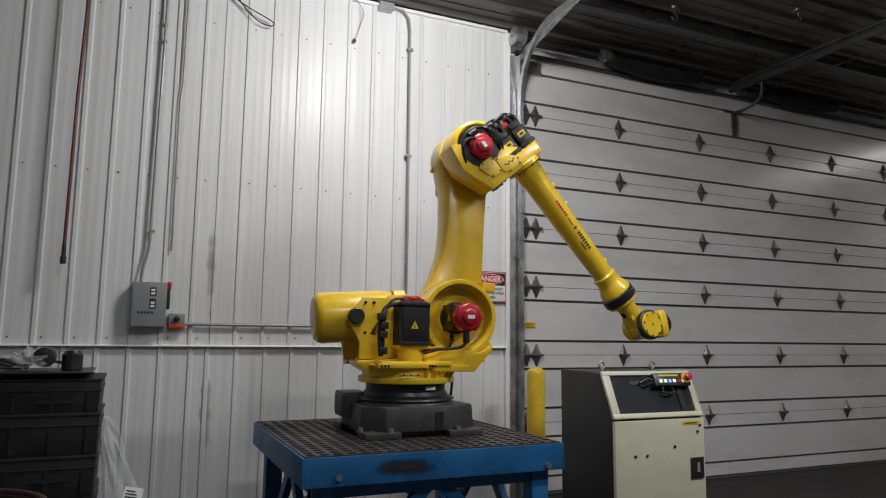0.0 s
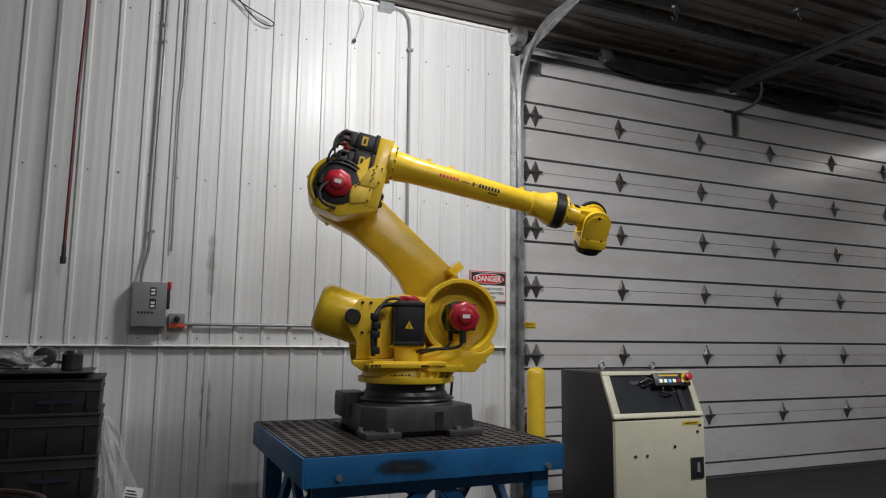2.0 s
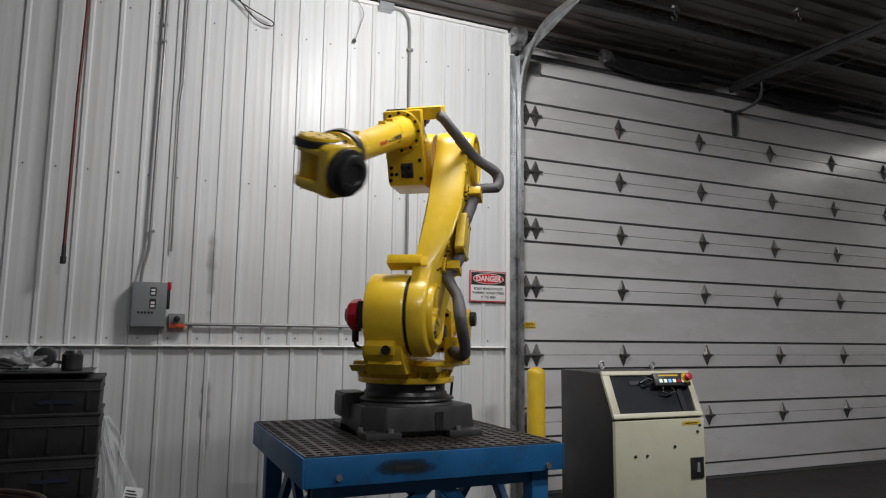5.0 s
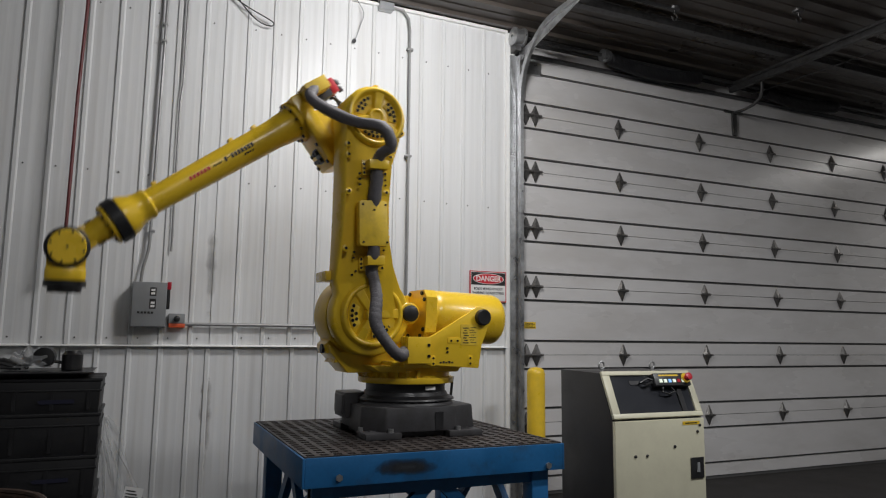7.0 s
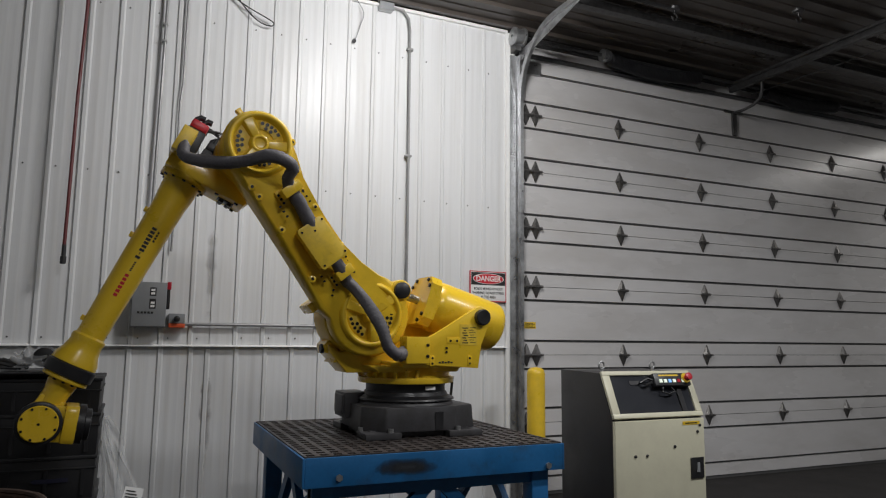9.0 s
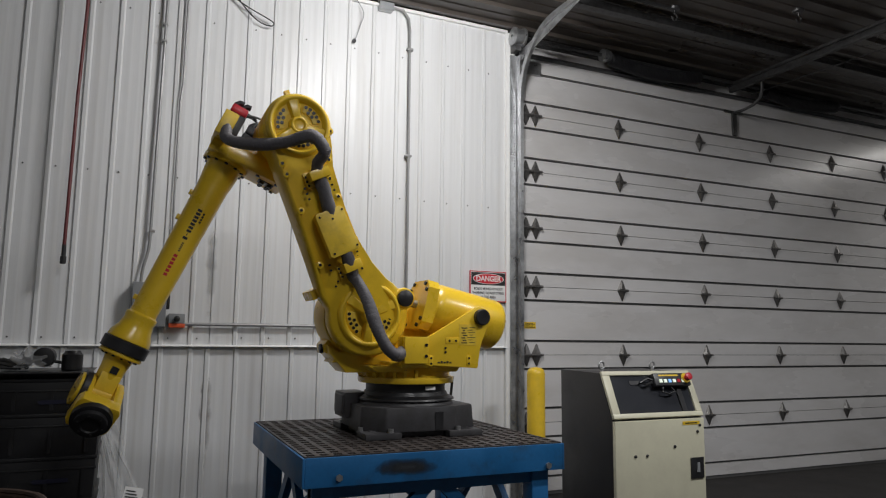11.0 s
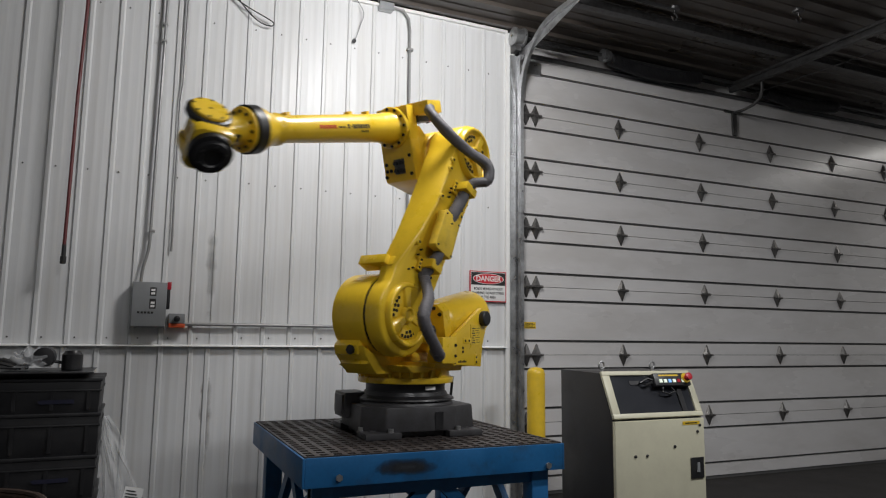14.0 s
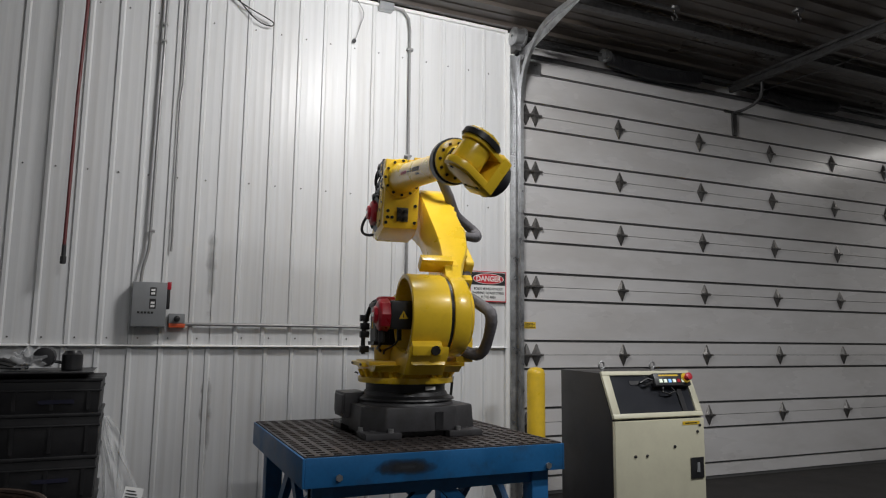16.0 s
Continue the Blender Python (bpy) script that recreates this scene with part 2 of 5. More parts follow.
RIBS = [0.36 - 0.199 * k for k in range(24)] + [0.677, 0.878, 1.081, 1.284, 1.491, 1.704, 1.922, 2.146, 2.357, 2.56, 2.766]
LOWER_RIBS = [0.37 - 0.2055 * k for k in range(23)] + [0.487, 0.694, 0.907, 1.108, 1.327] + [1.535 + 0.209 * k for k in range(7)]
MINOR = [x + d for x in RIBS for d in (0.075, 0.135)] + [0.50, 0.56]
MINOR = [x for x in MINOR if FX0 + 0.1 < x < 2.92 and min(abs(x - r) for r in RIBS) > 0.05]
LOWER_MINOR = [x + d for x in LOWER_RIBS for d in (0.075, 0.135)]
LOWER_MINOR = [x for x in LOWER_MINOR if FX0 + 0.1 < x < 2.92 and min(abs(x - r) for r in LOWER_RIBS) > 0.05]
bm = bm_new()
ribbed(bm, FX0, 3.0, 1.29, 4.24, WY, RIBS, MINOR)
wall = structure("wall_north", bm, WALL, "white ribbed steel wall sheeting, scuffed and lightly stained", "wall", angle=20)
bm = bm_new()
ribbed(bm, FX0, 3.0, 0.0, 1.285, WY + 0.012, LOWER_RIBS, LOWER_MINOR)
structure("wall_north_lower", bm, WALL, "white ribbed steel wainscot sheeting, scuffed", "wall", angle=20)
for mark, x, y, z, w, h in ((SMUDGE, 0.485, WY - 0.004, 1.863, 0.05, 0.4), (DRIP, 0.496, WY + 0.007, 0.767, 0.06, 0.45)):
    bm = bm_new()
    box(bm, -w, w, -0.0006, 0.0006, -h, h)
    part("scuff_mark", bm, mark, wall).matrix_basis = Matrix.Translation((x, y, z))
bm = bm_new()
prism(bm, [(WY - 0.034, 1.284), (WY - 0.03, 1.291), (WY + 0.03, 1.302), (WY + 0.03, 1.284)], "x", FX0, 3.0)
structure("trim", bm, WHITE, "white steel drip trim between wall sheets", "trim")
bm = bm_new()
box(bm, FX0, 3.0, WY - 0.03, WY + 0.1, 4.195, 4.222)
structure("trim_top", bm, WHITE, "white steel trim along the wall's top", "trim")
bm = bm_new()
for x in RIBS:
    for z in (1.345, 2.53, 3.78):
        cyl(bm, "y", (x + 0.05, z + 0.004 * math.sin(31 * x)), 0.006, WY - 0.006, WY + 0.004, seg=6)
tagged(part("sheet_screw", bm, DARKSTEEL, None), "dark hex screws that hold the wall sheets", "screws", kind="stuff")
bm = bm_new()
box(bm, 2.985, 3.075, WY - 0.03, WY + 0.15, 0, 4.2)
structure("trim_corner", bm, WHITE, "white steel trim beside the overhead door", "trim", 0.004)

# wall above and right of the door, and the walls that close the hall
DX0, DX1, DTOP = 3.12, 8.5, 4.0
bm = bm_new()
box(bm, 3.0, FX1, WY + 0.09, WY + 0.2, DTOP, CZ + 0.1)
box(bm, DX1, FX1, WY + 0.0, WY + 0.2, 0, DTOP)
structure("wall_north_header", bm, DOOR, "grey steel header wall over the overhead door", "wall")
for nm, b in (("wall_west", (FX0 - 0.15, FX0, FY0, WY + 0.2)), ("wall_east", (FX1, FX1 + 0.15, FY0, WY + 0.2)), ("wall_south", (FX0, FX1, FY0 - 0.15, FY0))):
    bm = bm_new()
    box(bm, *b, 0, CZ)
    structure(nm, bm, WALL, "plain white steel hall wall", "wall")

# ceiling: folded dark sheet with ribs along the wall
bm = bm_new()
prof = [(FY0, 0.0)]
y = FY0 + 0.2
while y < WY:
    prof += [(y - 0.03, 0), (y - 0.02, -0.032), (y + 0.02, -0.032), (y + 0.03, 0), (y + 0.13, 0), (y + 0.14, -0.008), (y + 0.155, -0.008), (y + 0.165, 0)]
    y += 0.3
prof.append((WY + 0.2, 0.0))
prism(bm, [(p, CZ + d) for p, d in prof] + [(WY + 0.2, CZ + 0.12), (FY0, CZ + 0.12)], "x", FX0, FX1)
structure("ceiling", bm, CEIL, "dark brown folded steel ceiling sheet", "ceiling", angle=20)

# overhead door: one leaf of stacked sections
door = thing("door_1", Matrix.Identity(4), "closed grey steel sectional overhead door with diamond hinges", "door", kind="structure")
JOINTS = [0.03, 0.625, 1.222, 1.838, 2.376, 2.908, 3.446, 3.985]
for z0, z1 in zip(JOINTS, JOINTS[1:]):
    bm = bm_new()
    cuts = [z0 + 0.001]
    for zc in (z0 + 0.125, z1 - 0.126):
        cuts += [zc - 0.012, zc + 0.012]
    cuts.append(z1 - 0.001)
    yf, yb = WY + 0.0, WY + 0.045
    poly = [(yf + 0.05, cuts[0])]
    for i in range(0, len(cuts), 2):
        poly += [(yf, cuts[i] + (0.0015 if i == 0 else 0)), (yf, cuts[i + 1] - (0.0015 if i + 2 >= len(cuts) else 0))]
        if i + 2 < len(cuts):
            poly += [(yb, cuts[i + 1] + 0.003), (yb, cuts[i + 2] - 0.003)]
    poly.append((yf + 0.05, cuts[-1]))
    prism(bm, poly, "x", DX0, DX1)
    s = part("door_section", bm, DOOR, door, angle=20)
    # dark strips set in the grooves put their shade into colour
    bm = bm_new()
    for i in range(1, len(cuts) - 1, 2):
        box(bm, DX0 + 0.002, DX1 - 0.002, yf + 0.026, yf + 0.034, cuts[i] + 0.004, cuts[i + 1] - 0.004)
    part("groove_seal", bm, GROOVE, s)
bm = bm_new()
box(bm, DX0, DX1, WY + 0.01, WY + 0.04, 0.0, 0.03)
part("bottom_seal", bm, GROOVE, door, "black rubber bottom seal")


def hinge_mesh():
    bm = bm_new()
    for s in (1, -1):
        v = [bm.verts.new(c) for c in ((-0.052, 0, 0.004 * s), (0.052, 0, 0.004 * s), (0.006, -0.004, 0.1 * s), (-0.006, -0.004, 0.1 * s), (-0.02, -0.034, 0.012 * s), (0.02, -0.034, 0.012 * s))]
        for f in ((0, 4, 3), (4, 5, 2, 3), (5, 1, 2), (0, 1, 5, 4)):
            bm.faces.new([v[k] for k in f])
        bm.faces.new([v[k] for k in (0, 1, 2, 3)])
    cyl(bm, "x", (-0.022, 0), 0.012, -0.05, 0.06, seg=10)
    bmesh.ops.recalc_face_normals(bm, faces=bm.faces)
    return bm


hinge = part("hinge", hinge_mesh(), HINGE, door, "dark steel diamond hinge")
hinge.matrix_basis = pose(4.277, WY - 0.002, 3.446)
for i, z in enumerate((3.446, 2.908, 2.376, 1.838, 1.222, 0.625)):
    for x in (3.205, 3.31, 4.277, 5.328, 6.362, 7.368, 8.3, 8.4):
        if (i, x) != (0, 4.277):
            again(hinge, pose(x, WY - 0.002, z))
bm = bm_new()
box(bm, 3.185, 3.305, WY - 0.003, WY, 1.458, 1.516)
plate = part("warning_label", bm, SAFETY, door, "small yellow warning label")
bm = bm_new()
for k in range(4):
    box(bm, 3.195, 3.295 - 0.02 * (k % 2), WY - 0.0045, WY - 0.0032, 1.466 + 0.012 * k, 1.471 + 0.012 * k)
part("print_bars", bm, INK, plate)

# left door track: jamb angle, guide rail, curve, level rail
track = thing("door_track", Matrix.Identity(4), "galvanised overhead door track with curved rail", "door track")
bm = bm_new()
box(bm, 3.02, 3.105, WY - 0.046, WY - 0.034, 0, 3.98)
box(bm, 3.097, 3.105, WY - 0.09, WY - 0.046, 0, 3.98)
part("jamb_angle", bm, GALV, track)
bm = bm_new()
for k in range(22):
    cyl(bm, "y", (3.06, 2.92 + 0.027 * k), 0.006, WY - 0.049, WY - 0.0465, seg=8)
part("slot_holes", bm, INK, track)


def rail(x, r, zt, yend):
    bm = bm_new()
    path = [(WY - 0.09, 0.05), (WY - 0.09, zt - r)] + [(WY - 0.09 - r + r * math.cos(radians(a)), zt - r + r * math.sin(radians(a))) for a in range(10, 91, 10)] + [(yend, zt)]
    n = len(path)
    rings = []
    for i, (py, pz) in enumerate(path):
        a, b = path[max(i - 1, 0)], path[min(i + 1, n - 1)]
        d = Vector((0, b[0] - a[0], b[1] - a[1])).normalized()
        nn = Vector((0, -d.z, d.y))
        o = Vector((x, py, pz))
        rings.append([bm.verts.new(o + Vector((u, 0, 0)) + nn * v) for u, v in ((0, 0.026), (0.03, 0.026), (0.03, 0.021), (0.005, 0.021), (0.005, -0.021), (0.03, -0.021), (0.03, -0.026), (0, -0.026))])
    for p, q in zip(rings, rings[1:]):
        for k in range(8):
            bm.faces.new((p[k], p[(k + 1) % 8], q[(k + 1) % 8], q[k]))
    bmesh.ops.recalc_face_normals(bm, faces=bm.faces)
    return bm


part("guide_rail", rail(3.088, 0.58, 4.12, 1.2), GALV, track)
bm = bm_new()
prism(bm, [(WY - 0.05, 3.92), (WY - 0.05, 4.02), (WY - 1.2, 4.16), (WY - 1.2, 4.12)], "x", 3.11, 3.116)
box(bm, 3.11, 3.15, WY - 4.1, WY - 0.9, 4.148, 4.156)
part("support_angle", bm, GALV, track)
bm = bm_new()
box(bm, 3.03, 3.09, WY - 0.13, WY - 0.0, 4.0, 4.2)
part("bearing_plate", bm, DARKSTEEL, track, bevel=0.004)
bm = bm_new()
box(bm, 3.2, 3.36, WY - 0.03, WY - 0.005, 3.84, 3.96)
part("top_bracket", bm, GALV, track, bevel=0.004)

# torsion shaft, drum and springs over the door
shaft = thing("torsion_spring_shaft", Matrix.Identity(4), "black torsion springs on a steel shaft over the door", "door spring")
SZ, SY = 4.135, WY - 0.11
bm = bm_new()
cyl(bm, "x", (SY, SZ), 0.016, 3.0, 8.5, seg=12)
part("shaft", bm, DARKSTEEL, shaft)
bm = bm_new()
lathe(bm, "x", (SY, SZ), [(3.0, 0.05), (3.01, 0.085), (3.03, 0.085), (3.035, 0.07), (3.1, 0.075), (3.105, 0.09), (3.12, 0.09), (3.125, 0.03)], 24)
part("cable_drum", bm, GALV, shaft)


def spring(x0, x1, r, n):
    pts = []
    for i in range(n * 10 + 1):
        a = 2 * math.pi * i / 10
        sag = -0.05 * math.sin(math.pi * i / (n * 10))
        pts.append((x0 + (x1 - x0) * i / (n * 10), SY + r * math.cos(a), SZ - 0.03 + sag + r * math.sin(a)))
    bm = bm_new()
    tube(bm, pts, 0.009, 5)
    tube(bm, [(x0 + (x1 - x0) * i / 8, SY, SZ - 0.03 - 0.05 * math.sin(math.pi * i / 8)) for i in range(9)], r - 0.012, 14)
    return bm


part("spring", spring(4.1, 5.25, 0.06, 52), BLACK, shaft, "black coiled torsion spring")
part("spring", spring(6.2, 7.35, 0.06, 52), BLACK, shaft, "black coiled torsion spring")
bm = bm_new()
lathe(bm, "x", (SY, SZ), [(4.0, 0.02), (4.01, 0.06), (4.05, 0.065), (4.08, 0.05), (4.1, 0.05)], 18)
part("spring_cone", bm, GALV, shaft)
bm = bm_new()
box(bm, 3.12, 8.5, WY + 0.02, WY + 0.085, 4.045, 4.065)
box(bm, 3.12, 8.5, WY + 0.02, WY + 0.085, 4.17, 4.2)
structure("header_rail", bm, DARKSTEEL, "dark steel header rails over the door", "rail")

# opener rail down the middle of the door
opener = thing("door_opener", Matrix.Identity(4), "dark steel door opener rail with curved arm", "door opener")
bm = bm_new()
box(bm, 5.74, 5.84, 0.2, WY - 0.02, 4.12, 4.15)
box(bm, 5.765, 5.815, 0.2, WY - 0.02, 4.06, 4.12)
part("rail", bm, DARKSTEEL, opener, bevel=0.003)
bm = bm_new()
tube(bm, [(5.83, WY - 0.4, 4.09), (5.83, WY - 0.4, 3.98), (5.83, WY - 0.37, 3.9), (5.83, WY - 0.28, 3.85), (5.83, WY - 0.15, 3.835), (5.83, WY - 0.03, 3.84)], 0.016, 8)
part("curved_arm", bm, DARKSTEEL, opener)
bm = bm_new()
box(bm, 5.80, 5.86, WY - 0.03, WY - 0.004, 3.585, 3.84)
box(bm, 5.70, 5.96, WY - 0.02, WY - 0.004, 3.835, 3.86)
part("door_bracket", bm, DARKSTEEL, opener, bevel=0.003)
bm = bm_new()
tube(bm, [(5.9, WY - 0.2, 4.0), (6.1, 3.6, 4.03), (6.2, 2.0, 4.1), (6.0, 0.6, 4.2)], 0.005, 6)
part("cord", bm, CABLE, opener)
for yy in (1.6, 3.3):
    bm = bm_new()
    box(bm, 3.5, FX1, yy, yy + 0.05, CZ - 0.085, CZ - 0.03)
    structure("ceiling_strut", bm, DARKSTEEL, "dark steel strut under the ceiling", "strut")
bm = bm_new()
box(bm, 3.2, FX1, 4.52, 4.6, CZ - 0.1, CZ - 0.032)
structure("ceiling_purlin", bm, DARKSTEEL, "dark steel purlin under the ceiling sheet", "purlin", 0.004)


def ceiling_hook(x, y):
    t = thing("ceiling_hook", pose(x, y, CZ - 0.032), "dark steel hook hanging from the ceiling", "hook", "ceiling hooks")
    bm = bm_new()
    lathe(bm, "z", (0, 0), [(-0.03, 0.02), (-0.025, 0.045), (-0.006, 0.05), (0.0, 0.03)], 16)
    part("plate", bm, DARKSTEEL, t)
    bm = bm_new()
    tube(bm, [(0, 0, -0.02), (0, 0, -0.06)] + [(0.03 * math.sin(radians(a)), 0, -0.09 + 0.03 * math.cos(radians(a))) for a in range(0, 271, 30)], 0.008, 8)
    part("hook", bm, DARKSTEEL, t)


ceiling_hook(4.07, 4.34)
ceiling_hook(5.06, 3.92)
bm = bm_new()
tube(bm, [(2.9, 4.36, CZ - 0.05), (4.05, 4.34, CZ - 0.05)], 0.016, 8)
tagged(part("ceiling_conduit", bm, DARKSTEEL), "dark conduit run along the ceiling sheet", "conduit")
# ---------- the robot ----------
BASE = Vector((1.486, 3.897, 0.824))
L1, L2, OFF, REACH, H2 = 0.312, 1.079, 0.225, 1.632, 0.667
robot = thing("industrial_robot", Matrix.Translation(BASE), "yellow six-axis industrial robot arm bolted to a blue table", "robot")


def bolts(name, parent, spots, axis, a, b, r, material=BOLT):
    """Single bolt heads, alike, on one mesh."""
    first = None
    for c in spots:
        loc = (c[0], (a + b) / 2, c[1]) if axis == "y" else (c[0], c[1], (a + b) / 2) if axis == "z" else ((a + b) / 2, c[0], c[1])
        if first is None:
            bm = bm_new()
            cyl(bm, axis, (0, 0), r, -(b - a) / 2, (b - a) / 2, seg=8)
            first = part(name, bm, material, parent)
            first.matrix_basis = Matrix.Translation(loc)
        else:
            again(first, Matrix.Translation(loc), parent)


def absorb(main, piece):
    """Give the main casting's mesh to the part that carries the others."""
    main.data = piece.data
    main["label"] = piece.get("label", "")
    for c in list(piece.children):
        c.parent = main
    bpy.data.objects.remove(piece)


# fixed base
bm = bm_new()
prism(bm, [(-0.335, -0.19), (-0.225, -0.302), (0.2, -0.302), (0.24, -0.27), (0.345, -0.22), (0.345, 0.2), (0.24, 0.30), (-0.22, 0.30), (-0.335, 0.19)], "z", 0.03, 0.165,
      [(-0.325, -0.183), (-0.218, -0.293), (0.193, -0.293), (0.233, -0.262), (0.337, -0.213), (0.337, 0.195), (0.235, 0.292), (-0.215, 0.292), (-0.325, 0.185)])
lathe(bm, "z", (0, 0), [(0.15, 0.29), (0.17, 0.285), (0.195, 0.265), (0.215, 0.25)], 40)
base_body = part("base_casting", bm, GREY, robot, "dark grey cast robot base", 0.012)
bm = bm_new()
for sx in (-1, 1):
    for sy in (-1, 1):
        box(bm, min(sx * 0.14, sx * 0.345), max(sx * 0.14, sx * 0.345), min(sy * 0.16, sy * 0.335), max(sy * 0.16, sy * 0.335), 0.0, 0.035)
box(bm, -0.3, 0.3, -0.26, 0.26, 0.0, 0.04)
part("foot_plate", bm, GREY, base_body, bevel=0.006)
bm = bm_new()
lathe(bm, "z", (0, 0), [(0.19, 0.29), (0.2, 0.285), (0.215, 0.25), (0.235, 0.243), (0.237, 0.235), (0.285, 0.235)])
part("axis_ring", bm, BLACK, base_body, "black bearing ring")
bm = bm_new()
box(bm, -0.36, -0.22, 0.03, 0.25, 0.08, 0.225)
box(bm, -0.372, -0.35, 0.05, 0.22, 0.1, 0.21)
part("connector_box", bm, GREY, base_body, "dark grey connector box", 0.008)
bm = bm_new()
box(bm, 0.07, 0.115, -0.305, -0.27, 0.04, 0.135)
part("lift_slot", bm, BLACK, base_body)
bm = bm_new()
box(bm, 0.312, 0.345, -0.03, 0.06, 0.0, 0.11)
part("lift_slot", bm, BLACK, base_body)
bm = bm_new()
box(bm, 0.03, 0.09, -0.242, -0.236, 0.25, 0.27)
part("serial_plate", bm, WHITE, base_body)
bolts("anchor_bolt", base_body, [(sx * x, sy * y) for sx in (-1, 1) for sy in (-1, 1) for x, y in ((0.328, 0.19), (0.2, 0.318))], "z", 0.033, 0.055, 0.016, GALV)

# turret
turret = part("turret", bm_new(), YELLOW, robot)
bm = bm_new()
lathe(bm, "z", (0, 0), [(0.283, 0.25), (0.285, 0.282), (0.318, 0.285), (0.322, 0.262), (0.375, 0.255)], 44)
hull = [(0.51, 0.50), (0.50, 0.455), (0.40, 0.345), (-0.26, 0.345), (-0.32, 0.385), (-0.32, 0.41), (-0.1, 0.42), (0.05, 0.46), (0.16, 0.5), (0.3, 0.47), (0.44, 0.46)]
prism(bm, hull, "y", -0.11, 0.11)
prism(bm, [(-0.22, 0.352), (0.26, 0.352), (0.32, 0.39), (-0.25, 0.39)], "y", -0.25, 0.25)
prism(bm, [(-0.215, 0.385), (0.2, 0.385), (0.2, 0.41), (-0.215, 0.41)], "y", -0.262, 0.27)
absorb(turret, part("deck_casting", bm, YELLOW, turret, "yellow turning turret casting", 0.007))
for k in range(14):
    a = radians(-65 + k * 10)
    if k in (6, 7):
        continue
    bm = bm_new()
    prism(bm, [(0.245, 0.318), (0.278, 0.318), (0.30, 0.362), (0.245, 0.362)], "y", -0.008, 0.008)
    o = part("gusset", bm, YELLOW, turret)
    o.matrix_basis = Matrix.Rotation(a * 1.25, 4, "Z")
# drum of the second axis: open cup on one side
bm = bm_new()
lathe(bm, "y", (L1, H2), [(0.112, 0.19), (0.115, 0.225), (0.1, 0.232), (-0.095, 0.232), (-0.10, 0.228), (-0.10, 0.208), (-0.095, 0.203), (0.0, 0.19), (0.012, 0.165), (0.012, 0.13), (0.0, 0.12), (-0.01, 0.03)], 48)
part("axis_two_drum", bm, YELLOW, turret, "yellow open drum around the shoulder motor", 0.0)
bm = bm_new()
lathe(bm, "y", (L1, H2), [(0.11, 0.15), (0.111, 0.218), (0.134, 0.218), (0.135, 0.15)], 40)
part("axis_two_seal", bm, BLACK, turret)
bm = bm_new()
prism(bm, [(0.06, 0.42), (0.1, 0.60), (0.16, 0.72), (0.12, 0.78), (-0.02, 0.80), (-0.12, 0.79), (-0.2, 0.6), (-0.2, 0.42)], "y", -0.05, 0.02)
prism(bm, [(0.13, 0.40), (0.18, 0.465), (0.44, 0.465), (0.48, 0.40)], "y", -0.09, 0.1)
prism(bm, [(0.42, 0.45), (0.515, 0.45), (0.525, 0.50), (0.49, 0.535)], "y", -0.095, 0.07)
part("shoulder_web", bm, YELLOW, turret, bevel=0.008)
bolts("stop_bolt", turret, [(0.03, 0.478)], "x", 0.515, 0.535, 0.026)
# rear brackets with pivot discs
LEFTPLATE = [(0.12, 0.54), (-0.03, 0.545), (-0.06, 0.56), (-0.30, 0.70), (-0.35, 0.725), (-0.395, 0.71), (-0.415, 0.66), (-0.40, 0.60), (-0.36, 0.50), (-0.34, 0.37), (0.12, 0.40)]
bm = bm_new()
prism(bm, LEFTPLATE, "y", 0.222, 0.25)
box(bm, -0.34, 0.12, 0.16, 0.235, 0.375, 0.40)
box(bm, -0.02, 0.12, 0.18, 0.285, 0.40, 0.545)
lp = part("side_bracket", bm, YELLOW, turret, "yellow side bracket plate", 0.004)
lp.matrix_basis = Matrix.Translation((0.03, 0.085, 0.004))
bolts("bolt", lp, [(-0.005, 0.50), (-0.005, 0.44)], "y", 0.285, 0.291, 0.009)
bolts("bolt", lp, [(-0.16, 0.525), (-0.2, 0.525), (-0.136, 0.484), (-0.136, 0.462), (-0.049, 0.428), (-0.049, 0.398), (-0.283, 0.428), (-0.283, 0.398)], "y", 0.25, 0.2565, 0.0065)
bm = bm_new()
box(bm, -0.33, -0.22, 0.25, 0.2525, 0.50, 0.62)
pl = part("rating_plate", bm, YELLOW2, lp, "yellow printed rating plate")
bm = bm_new()
for k in range(7):
    box(bm, -0.32 + 0.012 * (k % 2), -0.285 + 0.006 * (k % 3), 0.2526, 0.2534, 0.515 + 0.014 * k, 0.518 + 0.014 * k)
    box(bm, -0.272 + 0.007 * (k % 3), -0.235 - 0.008 * (k % 2), 0.2526, 0.2534, 0.511 + 0.014 * k, 0.5165 + 0.014 * k)
part("plate_print", bm, INK, pl)
for x0, x1, z0, z1 in ((-0.222, -0.138, 0.508, 0.542), (-0.297, -0.27, 0.385, 0.442), (-0.062, -0.036, 0.385, 0.442)):
    bm = bm_new()
    box(bm, x0, x1, 0.249, 0.2535, z0, z1)
    part("raised_pad", bm, YELLOW, lp, bevel=0.002)
bm = bm_new()
for k in range(5):
    box(bm, -0.09 - 0.018 * k - 0.012, -0.09 - 0.018 * k, 0.2505, 0.2525, 0.40, 0.412 if k % 2 else 0.408)
part("axis_mark", bm, INK, lp)
bm = bm_new()
prism(bm, [(-0.42, 0.62), (-0.415, 0.68), (-0.345, 0.775), (-0.17, 0.775), (-0.21, 0.70), (-0.30, 0.56), (-0.22, 0.55), (-0.2, 0.42), (-0.36, 0.42), (-0.36, 0.52)], "y", -0.22, -0.195)
box(bm, -0.36, -0.2, -0.2, -0.12, 0.385, 0.425)
rp = part("side_bracket", bm, YELLOW, turret, "yellow side bracket plate", 0.004)
